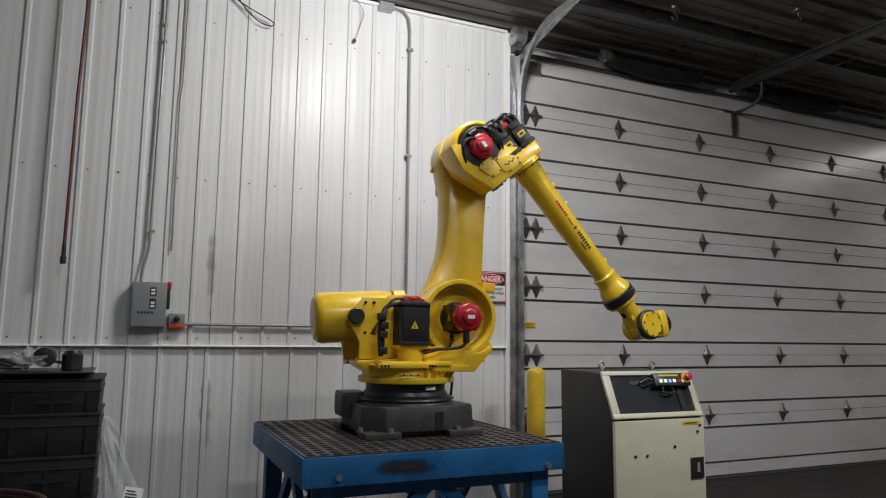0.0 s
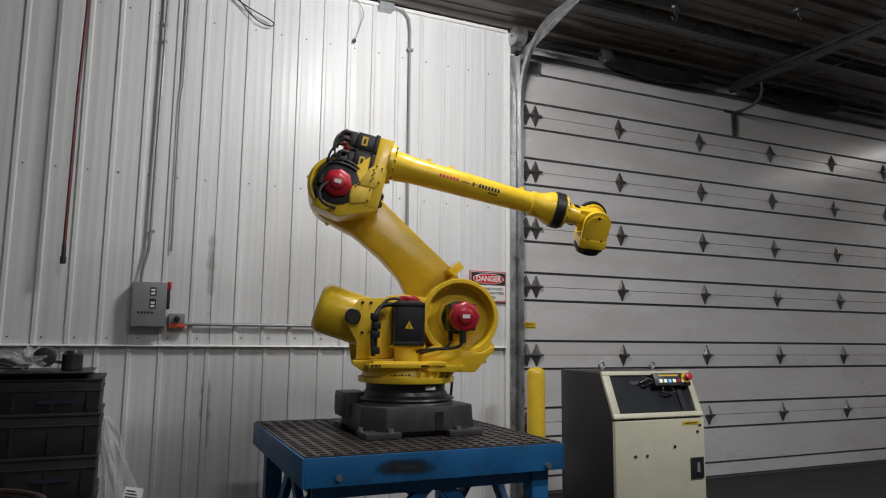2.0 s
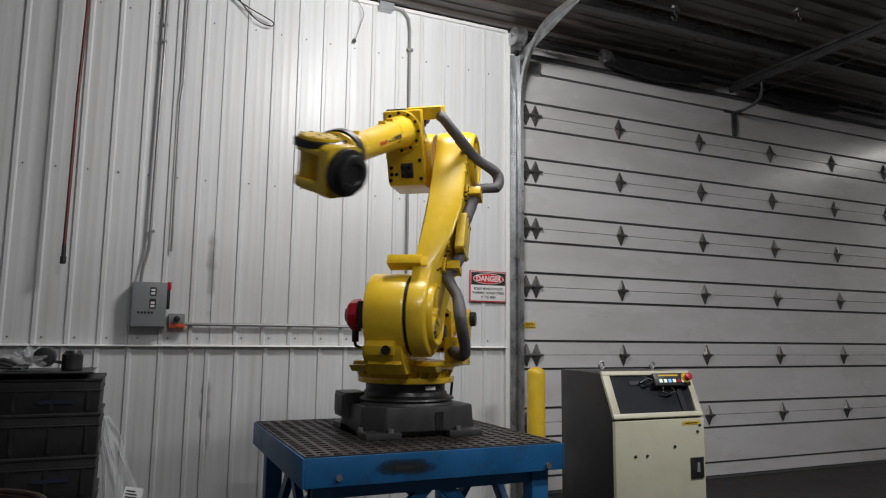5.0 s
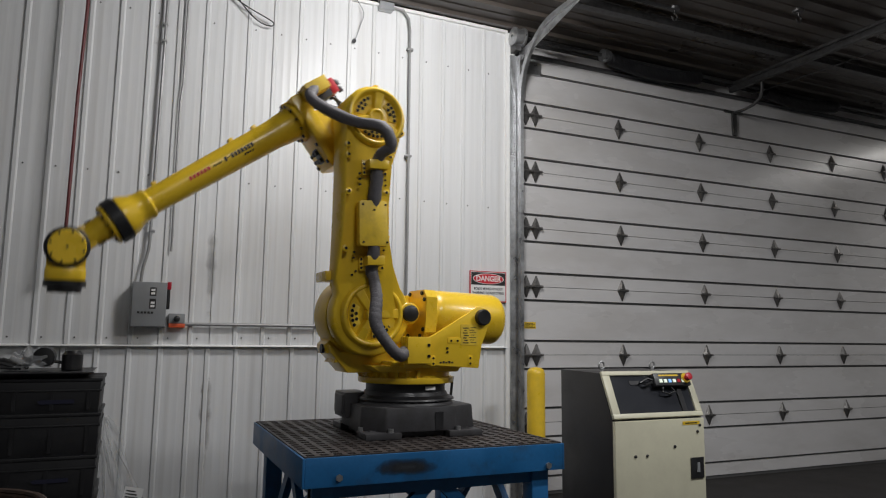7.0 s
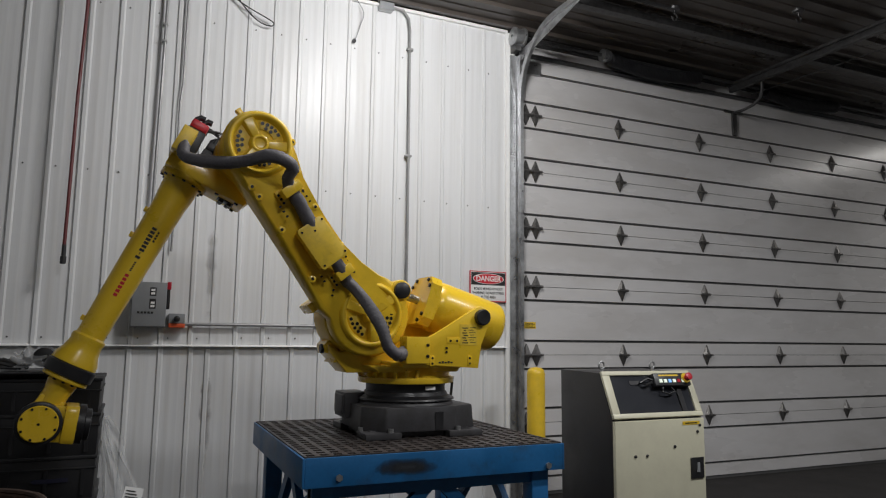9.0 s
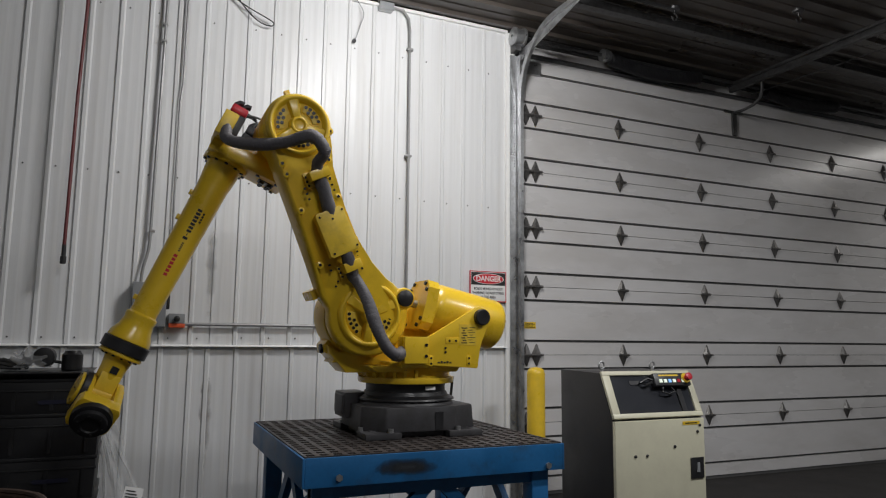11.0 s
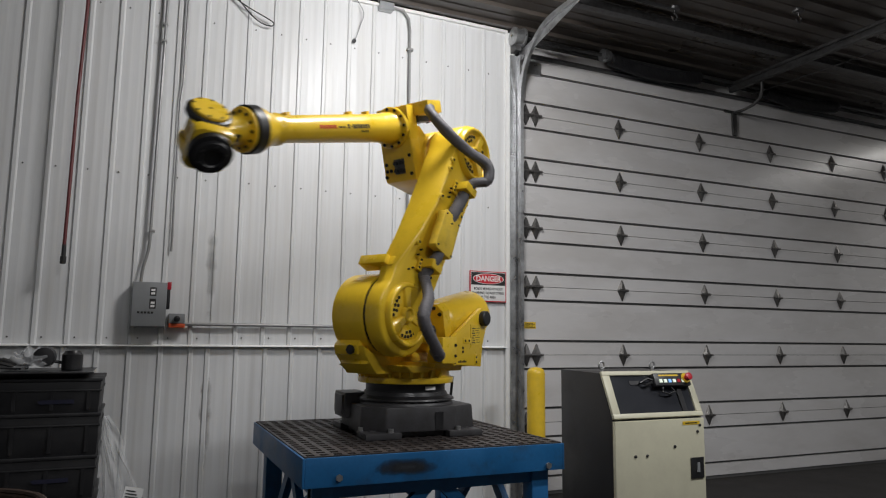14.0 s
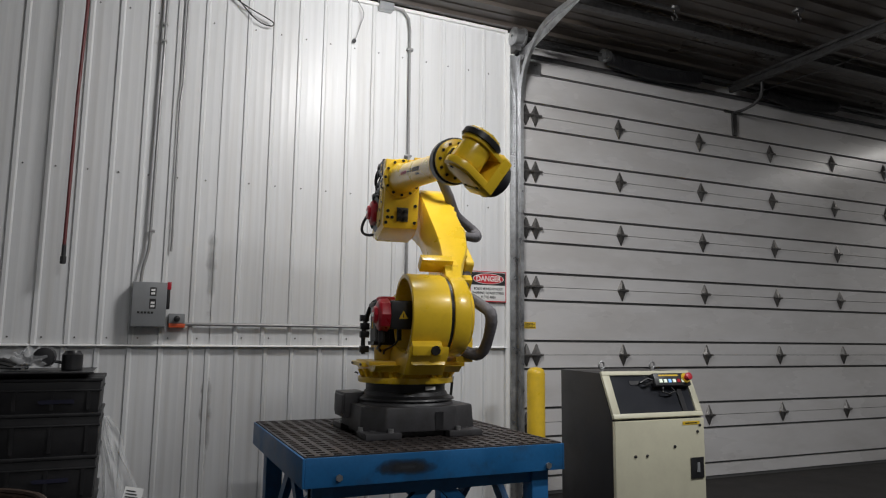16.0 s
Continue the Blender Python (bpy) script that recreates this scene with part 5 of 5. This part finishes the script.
def wrap_shape(u, v):
    a, b = u * 6.283, (v - 0.1) * 1.6
    r = 0.085 + crumple((u * 3, v * 3, 1), 3.0, 0.05)
    return (-0.02 + 1.15 * r * math.cos(a) * math.cos(b), r * math.sin(a) * math.cos(b), 0.02 + max(0.0, 1.1 * r * math.sin(b)))


film("film_wrap", 26, 14, wrap_shape, wheel)
bag = thing("plastic_bag", pose(-0.02, 4.42, 0), "clear plastic bag sagging beside the bins", "plastic bag")


def bag_shape(u, v):
    w = 0.03 + 0.40 * v ** 0.9
    fold = math.sin(u * 19 + 2.0 * v) + 0.6 * math.sin(u * 37 - 3.1 * v)
    x = -0.13 + u * w + 0.012 * fold * v + crumple((u * 2, v * 3, 3), 1.6, 0.03)
    y = -0.12 * math.sin(u * 3.1) * (0.3 + v) + 0.022 * fold * (0.3 + v) + crumple((u * 5, v * 3, 7), 1.7, 0.05) + 0.06
    return (x, y, 0.90 - 0.88 * v + crumple((u * 3, v * 2, 5), 2.0, 0.02))


film("film", 60, 44, bag_shape, bag)
bm = bm_new()
box(bm, -0.05, 0.05, -0.002, 0.0, -0.06, 0.06)
lb = part("shipping_label", bm, WHITE, bag, "white printed shipping label")
lb.matrix_basis = pose(0.055, -0.09, 0.46, -12, 14, 8)
bm = bm_new()
for k in range(6):
    box(bm, -0.04, 0.03 - 0.01 * (k % 3), -0.0035, -0.0025, -0.045 + 0.016 * k, -0.038 + 0.016 * k)
o = part("print_bars", bm, INK, lb)

# ---------- drum ----------
drum = thing("steel_drum", pose(-0.515, 2.55, 0), "rusty brown open steel drum", "drum")
bm = bm_new()
lathe(bm, "z", (0, 0), [(0.0, 0.26), (0.02, 0.285), (0.3, 0.285), (0.31, 0.292), (0.33, 0.285), (0.6, 0.285), (0.61, 0.292), (0.63, 0.285), (0.835, 0.285), (0.84, 0.28), (0.83, 0.27), (0.05, 0.27)], 40)
part("shell", bm, RUST, drum)
bm = bm_new()
tube(bm, [(0.285 * math.cos(2 * math.pi * k / 36), 0.285 * math.sin(2 * math.pi * k / 36), 0.84) for k in range(37)], 0.011, 8)
part("rim", bm, RUST, drum)

# ---------- fittings on the wall ----------
box1 = thing("disconnect_switch", pose(0.073, WY, 1.577), "grey electrical disconnect box with red handle", "switch box")
bm = bm_new()
box(bm, -0.116, 0.112, -0.12, -0.006, -0.159, 0.158)
part("enclosure", bm, BOXGREY, box1, bevel=0.006)
bm = bm_new()
box(bm, -0.112, 0.108, -0.124, -0.1205, -0.152, 0.152)
part("door", bm, BOXGREY, box1, bevel=0.002)
bm = bm_new()
box(bm, 0.113, 0.135, -0.09, -0.06, -0.03, 0.135)
part("handle", bm, BLACK, box1, bevel=0.004)
bm = bm_new()
box(bm, 0.112, 0.14, -0.095, -0.055, 0.11, 0.165)
part("handle_knob", bm, RED, box1, "red handle knob", 0.006)
for z0, z1 in ((0.06, 0.12), (-0.03, 0.04)):
    bm = bm_new()
    box(bm, 0.0, 0.042, -0.1262, -0.1242, z0, z1)
    lab = part("black_label", bm, INK, box1)
    bm = bm_new()
    for k in range(2):
        box(bm, 0.008, 0.034, -0.1275, -0.1264, z0 + 0.01 + 0.024 * k, z0 + 0.026 + 0.024 * k)
    part("print_bars", bm, WHITE, lab)
bm = bm_new()
for k in range(5):
    box(bm, -0.075 + 0.022 * k, -0.06 + 0.022 * k, -0.1256, -0.1244, -0.065, -0.05)
part("marker_print", bm, INK, box1)
stop = thing("stop_button_box", pose(0.262, WY, 1.468), "small grey and orange stop button box on the wall", "button box")
bm = bm_new()
box(bm, -0.055, 0.055, -0.075, -0.006, -0.02, 0.05)
part("enclosure", bm, BOXGREY, stop, bevel=0.005)
bm = bm_new()
box(bm, -0.052, 0.057, -0.077, -0.006, -0.05, -0.021)
part("orange_base", bm, ORANGE, stop, bevel=0.004)
bm = bm_new()
lathe(bm, "y", (0, 0.012), [(-0.105, 0.012), (-0.1, 0.022), (-0.09, 0.022), (-0.086, 0.014), (-0.07, 0.014)], 18)
part("button", bm, BLACK, stop)
bm = bm_new()
tube(bm, bez((0.01, WY - 0.05, 1.735), (0.01, WY - 0.05, 1.9), (0.05, WY - 0.04, 1.9), (0.05, WY - 0.04, 2.06), 8) + [(0.055, WY - 0.04, 2.6), (0.062, WY - 0.04, 3.3), (0.066, WY - 0.04, 3.9), (0.04, WY - 0.05, 4.0), (0.03, WY - 0.06, 4.2)], 0.011, 8)
c1 = tagged(part("conduit", bm, CONDUIT), "galvanised conduit rising from the disconnect box", "conduit")
for z in (2.11, 3.55, 3.68):
    bm = bm_new()
    box(bm, -0.02, 0.018, WY - 0.052, WY - 0.014, z - 0.008, z + 0.008)
    o = part("strap", bm, CONDUIT, c1, bevel=0.002)
    o.matrix_basis = Matrix.Translation((0.062, 0, 0))
bm = bm_new()
tube(bm, [(0.197, WY - 0.03, 1.97), (0.2, WY - 0.03, 2.05), (0.196, WY - 0.03, 2.4), (0.196, WY - 0.03, 3.1), (0.21, WY - 0.03, 3.25), (0.212, WY - 0.03, 4.2)], 0.008, 8)
tagged(part("conduit", bm, CONDUIT), "thin conduit along the wall rib", "conduit")
bm = bm_new()
tube(bm, [(0.31, WY - 0.035, 1.444), (1.0, WY - 0.035, 1.446), (1.9, WY - 0.035, 1.444), (2.0, WY - 0.035, 1.455), (2.03, WY - 0.035, 1.5), (2.033, WY - 0.035, 2.2), (2.028, WY - 0.035, 3.3), (2.024, WY - 0.035, 4.02), (2.01, WY - 0.035, 4.13), (1.96, WY - 0.035, 4.19), (1.86, WY - 0.035, 4.2)], 0.012, 8)
c3 = tagged(part("conduit", bm, CONDUIT), "galvanised conduit bending along the white wall", "conduit")
for z in (2.9, 3.85):
    bm = bm_new()
    box(bm, 2.0, 2.055, WY - 0.05, WY - 0.014, z - 0.01, z + 0.01)
    part("strap", bm, CONDUIT, c3, bevel=0.002)
jb = thing("junction_box", pose(1.797, WY, 4.21), "galvanised junction box high on the wall", "junction box")
bm = bm_new()
box(bm, -0.062, 0.062, -0.075, -0.004, -0.055, 0.075)
part("enclosure", bm, GALV, jb, bevel=0.008)
bm = bm_new()
box(bm, -0.064, 0.064, -0.08, -0.0755, -0.057, 0.077)
part("cover", bm, BOXGREY, jb, bevel=0.003)
hose = thing("air_hose", pose(-0.47, WY - 0.16, 0), "dark red air hose hanging with a black coupling", "hose")
bm = bm_new()
tube(bm, [(0.02, 0, 4.25), (0.015, 0, 3.6), (0.0, 0, 3.0), (-0.004, 0, 2.4), (-0.008, 0, 1.95)], 0.0115, 8)
part("hose_line", bm, HOSERED, hose)
bm = bm_new()
lathe(bm, "z", (-0.008, 0), [(1.83, 0.012), (1.835, 0.019), (1.88, 0.019), (1.885, 0.014), (1.96, 0.014)], 14)
part("coupling", bm, BLACK, hose)
bm = bm_new()
tube(bm, bez((0.36, WY - 0.04, 4.2), (0.5, WY - 0.05, 3.9), (0.95, WY - 0.06, 3.88), (0.84, WY - 0.05, 3.82), 14) + bez((0.84, WY - 0.05, 3.82), (0.7, WY - 0.05, 3.8), (0.62, WY - 0.05, 3.95), (0.4, WY - 0.05, 4.2), 10), 0.005, 6)
tagged(part("loose_cable", bm, CABLE), "loose black cable loop high on the wall", "cable")
bm = bm_new()
tube(bm, bez((1.50, WY - 0.05, 4.24), (1.60, WY - 0.06, 4.1), (1.62, WY - 0.05, 4.1), (1.58, WY - 0.04, 4.0), 10) + [(1.545, WY - 0.04, 3.88), (1.527, WY - 0.04, 3.836)], 0.003, 6)
wt = tagged(part("loose_wire", bm, BOXGREY), "thin loose wire hanging from the junction box", "wire")
bm = bm_new()
box(bm, 1.512, 1.538, WY - 0.05, WY - 0.016, 3.825, 3.845)
part("wire_clip", bm, BLACK, wt)

sign = thing("danger_sign", pose(2.807, WY - 0.024, 1.8175), "white danger sign with red oval heading", "sign")
bm = bm_new()
box(bm, -0.172, 0.172, -0.004, 0.008, -0.126, 0.126)
part("board", bm, WHITE, sign, "white sign board", 0.002)
bm = bm_new()
for x0, x1, z0, z1 in ((-0.18, -0.173, -0.134, 0.134), (0.173, 0.18, -0.134, 0.134), (-0.173, 0.173, 0.127, 0.134), (-0.173, 0.173, -0.134, -0.127)):
    box(bm, x0, x1, -0.005, 0.008, z0, z1)
part("sign_border", bm, SIGNRED, sign, "thin red sign border")
bm = bm_new()
box(bm, -0.168, 0.168, -0.0055, -0.0042, 0.012, 0.122)
part("black_field", bm, INK, sign)
bm = bm_new()
prism(bm, [(0.152 * math.cos(a), 0.067 + 0.047 * math.sin(a)) for a in [2 * math.pi * k / 40 for k in range(40)]], "y", -0.0068, -0.0057)
part("white_oval", bm, WHITE, sign)
bm = bm_new()
prism(bm, [(0.146 * math.cos(a), 0.067 + 0.042 * math.sin(a)) for a in [2 * math.pi * k / 40 for k in range(40)]], "y", -0.008, -0.007)
part("red_oval", bm, SIGNRED, sign)
UPR = Matrix.Rotation(radians(90), 4, "X")
text("heading", "DANGER", 0.066, Matrix.Translation((0, -0.0085, 0.066)) @ UPR, WHITE, sign, 0.92)
for k, line in enumerate(("ROBOT MOVES WITHOUT", "WARNING, DO NOT STAND", "IN THIS AREA")):
    text("line", line, 0.030, Matrix.Translation((0, -0.0048, -0.022 - 0.036 * k)) @ UPR, INK, sign, 0.8)

# ---------- cables on the floor ----------
rng = random.Random(9)
bm = bm_new()
for k in range(3):
    pts = [(1.6 + 0.5 * j + 0.1 * rng.random(), 4.5 + 0.25 * math.sin(1.3 * j + k) + 0.12 * k, 0.02 + (0.10 * math.sin(j * 0.9 + k) ** 2 if j in (2, 3) else 0)) for j in range(5)]
    sm = []
    for j in range(len(pts) - 1):
        sm += bez(pts[j], Vector(pts[j]).lerp(Vector(pts[j + 1]), 0.33) + Vector((0, 0.1, 0)), Vector(pts[j]).lerp(Vector(pts[j + 1]), 0.66) - Vector((0, 0.1, 0)), pts[j + 1], 6)[:-1]
    tube(bm, sm, 0.014, 7)
tagged(part("floor_cable", bm, CABLE), "black power cables lying on the floor", "cable")
bm = bm_new()
tube(bm, bez((1.90, 4.13, 1.12), (1.905, 4.15, 1.0), (1.87, 4.12, 0.93), (1.86, 4.12, 0.83), 10), 0.009, 7)
tagged(part("base_cable", bm, CABLE), "black cable hanging behind the robot base", "cable")


# ---------- motion ----------
def curve(rows):
    """A smooth run of values through (seconds, degrees) rows, without overshoot."""
    t, v = np.array([r[0] for r in rows], float), np.array([r[1] for r in rows], float)
    h, d = np.diff(t), np.diff(v) / np.diff(t)
    s = np.zeros(len(t))
    for i in range(1, len(t) - 1):
        if d[i - 1] * d[i] > 0:
            w1, w2 = 2 * h[i] + h[i - 1], h[i] + 2 * h[i - 1]
            s[i] = (w1 + w2) / (w1 / d[i - 1] + w2 / d[i])
    s[0], s[-1] = d[0], d[-1]

    def at(x):
        i = int(np.clip(np.searchsorted(t, x) - 1, 0, len(h) - 1))
        u = (x - t[i]) / h[i]
        return (2 * u**3 - 3 * u**2 + 1) * v[i] + (u**3 - 2 * u**2 + u) * h[i] * s[i] + (3 * u**2 - 2 * u**3) * v[i + 1] + (u**3 - u**2) * h[i] * s[i + 1]
    return at


TURN = curve([(0, -4.7), (0.5, -5.9), (1, -9.4), (1.5, -12.4), (2, -14.0), (2.5, -22.9), (3, -37.5), (3.5, -59.9), (4, -81.2), (4.2, -89.3), (5.2, -134.0), (6.3, -172.1), (6.5, -175.9), (7, -177.3), (7.5, -177.8), (8, -177.9), (8.5, -178.9), (9, -178.3), (9.2, -178.4), (10.2, -179.2), (11.3, -179.8), (11.5, -179.9), (12, -179.8), (12.5, -179.6), (13, -178.9), (13.5, -172.6), (14, -148.4), (14.5, -123.4), (15, -104.1), (15.5, -100.8), (16, -96.8)])
TILT = curve([(0, 6.4), (0.5, -3.4), (1, -16.5), (1.5, -30.1), (2, -44.0), (2.5, -49.2), (3, -44.2), (3.5, -38.5), (4, -33.0), (4.2, -29.7), (5.2, -23.0), (6.3, -15.9), (6.5, -13.5), (7, 3.2), (7.5, 19.4), (8, 22.3), (8.5, 30.0), (9, 38.5), (9.2, 39.4), (10.2, 33.0), (11.3, 23.8), (11.5, 23.5), (12, 24.3), (12.5, 26.0), (13, 9.9), (13.5, -11.2), (14, -24.7), (14.5, -37.4), (15, -47.0), (15.5, -48.1), (16, -48.6)])
LIFT = curve([(0, -49.9), (0.5, -42.9), (1, -34.1), (1.5, -23.4), (2, -12.7), (2.5, -9.3), (3, -12.1), (3.5, -18.0), (4, -23.7), (4.2, -25.2), (5.2, -21.0), (6.3, -11.1), (6.5, -12.7), (7, -36.2), (7.5, -60.4), (8, -63.0), (8.5, -64.0), (9, -64.8), (9.2, -65.1), (10.2, -66.2), (11.3, -66.2), (11.5, -66.2), (12, -64.8), (12.5, -62.4), (13, -42.1), (13.5, -18.5), (14, -15.1), (14.5, -14.5), (15, -11.8), (15.5, -11.9), (16, -8.2)])
ROLL4 = curve([(0, 168.3), (0.5, 161.5), (1, 135.0), (1.5, 85.0), (2, 31.1), (2.5, 16.0), (3, 70.2), (3.5, 102.1), (4, 132.1), (4.2, 136.0), (5.2, 62.0), (6.3, -5.0), (6.5, -3.3), (7, -3.4), (7.5, -4.9), (8, -4.6), (8.5, -4.1), (9, -3.2), (9.2, -3.0), (10.2, 40.0), (11.3, 86.0), (11.5, 80.9), (12, 50.0), (12.5, 16.0), (13, -4.5), (13.5, -4.8), (14, 45.0), (14.5, 75.4), (15, 85.0), (15.5, 86.7), (16, 56.4)])
BEND = curve([(0, 57.0), (0.5, 55.0), (1, 72.0), (1.5, 84.0), (2, 81.6), (2.5, 72.0), (3, 60.0), (3.5, 43.3), (4, 48.5), (4.2, 48.0), (5.2, 66.0), (6.3, 83.0), (6.5, 77.4), (7, 54.1), (7.5, 36.0), (8, 35.0), (8.5, 72.0), (9, 108.6), (9.2, 114.0), (10.2, 88.0), (11.3, 50.0), (11.5, 49.5), (12, 54.0), (12.5, 50.5), (13, 58.0), (13.5, 80.0), (14, 66.7), (14.5, 59.2), (15, 98.7), (15.5, 112.0), (16, 111.3)])


def motions():
    times = [round(0.1 * i, 1) for i in range(161)]
    rows = {k: [] for k in ("turret", "arm", "elbow", "wrist", "fork", "balancer", "rod")}
    up, low = [[] for _ in UPPER], [[] for _ in LOWER]

    def along(store, knots, t):
        """Spread the pieces evenly on a smooth line through the knots."""
        n = len(store)
        k = [knots[0] * 2 - knots[1]] + list(knots) + [knots[-1] * 2 - knots[-2]]
        pts = []
        for a, b, c, d in zip(k, k[1:], k[2:], k[3:]):
            pts += [0.5 * (2 * b + (c - a) * u + (2 * a - 5 * b + 4 * c - d) * u * u + (3 * b - a - 3 * c + d) * u ** 3) for u in (0.0, 0.125, 0.25, 0.375, 0.5, 0.625, 0.75, 0.875)]
        pts.append(k[-2])
        run = [0.0]
        for a, b in zip(pts, pts[1:]):
            run.append(run[-1] + (b - a).length)
        for i in range(n):
            want = run[-1] * (i + 0.5) / n
            k = max(j for j in range(len(pts) - 1) if run[j] <= want)
            f = (want - run[k]) / max(1e-6, run[k + 1] - run[k])
            p = pts[k].lerp(pts[k + 1], f)
            d = (pts[k + 1] - pts[k]).normalized()
            z = d.cross(side_now).normalized()
            y = z.cross(d)
            m = Matrix((d, y, z)).transposed().to_4x4()
            store[i].append((t, Matrix.Translation(p) @ m))

    for t in times:
        a1, a2, a3, a4, a5 = (radians(f(t)) for f in (TURN, TILT, LIFT, ROLL4, BEND))
        m1 = Matrix.Rotation(a1, 4, "Z")
        m2 = m1 @ Matrix.Translation((L1, 0, H2)) @ Matrix.Rotation(a2, 4, "Y")
        m3 = m2 @ Matrix.Translation((0, 0, L2)) @ Matrix.Rotation(-a2 - a3, 4, "Y")
        m4 = m3 @ Matrix.Translation((REACH, 0, OFF)) @ Matrix.Rotation(a4, 4, "X")
        m5 = m4 @ Matrix.Rotation(a5, 4, "Y")
        for k, m in (("turret", m1), ("arm", m2), ("elbow", m3), ("wrist", m4), ("fork", m5)):
            rows[k].append((t, m))
        # balancer points from its pivot to the lug on the arm
        lx = L1 + LUG[0] * math.cos(a2) + LUG[1] * math.sin(a2)
        lz = H2 - LUG[0] * math.sin(a2) + LUG[1] * math.cos(a2)
        el = math.atan2(lz - PIV[2], lx - PIV[0])
        rows["balancer"].append((t, m1 @ Matrix.Translation(PIV) @ Matrix.Rotation(-el, 4, "Y")))
        rows["rod"].append((t, m1 @ Matrix.Translation((lx, 0, lz)) @ Matrix.Rotation(-el, 4, "Y")))
        slack = max(0.0, math.degrees(-a2 - a3) - 40) / 17 * 0.07
        side_now = (m1 @ Vector((0, 1, 0, 0))).to_3d()
        along(up, [m2 @ Vector(p) for p in ((0.014, 0.405, 0.81), (0.002, 0.45, 0.855), (-0.032, 0.51 + slack, 0.893))] + [m3 @ Vector(p) for p in ((0.06, 0.5 + slack, -0.075), (0.13, 0.42, 0.025), (0.195, 0.34, 0.15), (0.215, 0.26, 0.27), (0.14, 0.2, 0.315))], t)
        along(low, [m1 @ Vector(p) for p in ((0.14, 0.315, 0.468), (0.2, 0.38, 0.45), (0.268, 0.405, 0.495))] + [m2 @ Vector(p) for p in ((0.042, 0.40, -0.05), (0.022, 0.37, 0.09), (0.012, 0.32, 0.18), (0.015, 0.285, 0.24))], t)
    for ob, k in ((turret, "turret"), (arm, "arm"), (elbow, "elbow"), (wrist, "wrist"), (fork, "fork"), (balancer, "balancer"), (rod, "rod")):
        walk(ob, rows[k])
    for pieces, store in ((UPPER, up), (LOWER, low)):
        for ob, r in zip(pieces, store):
            walk(ob, r)


motions()
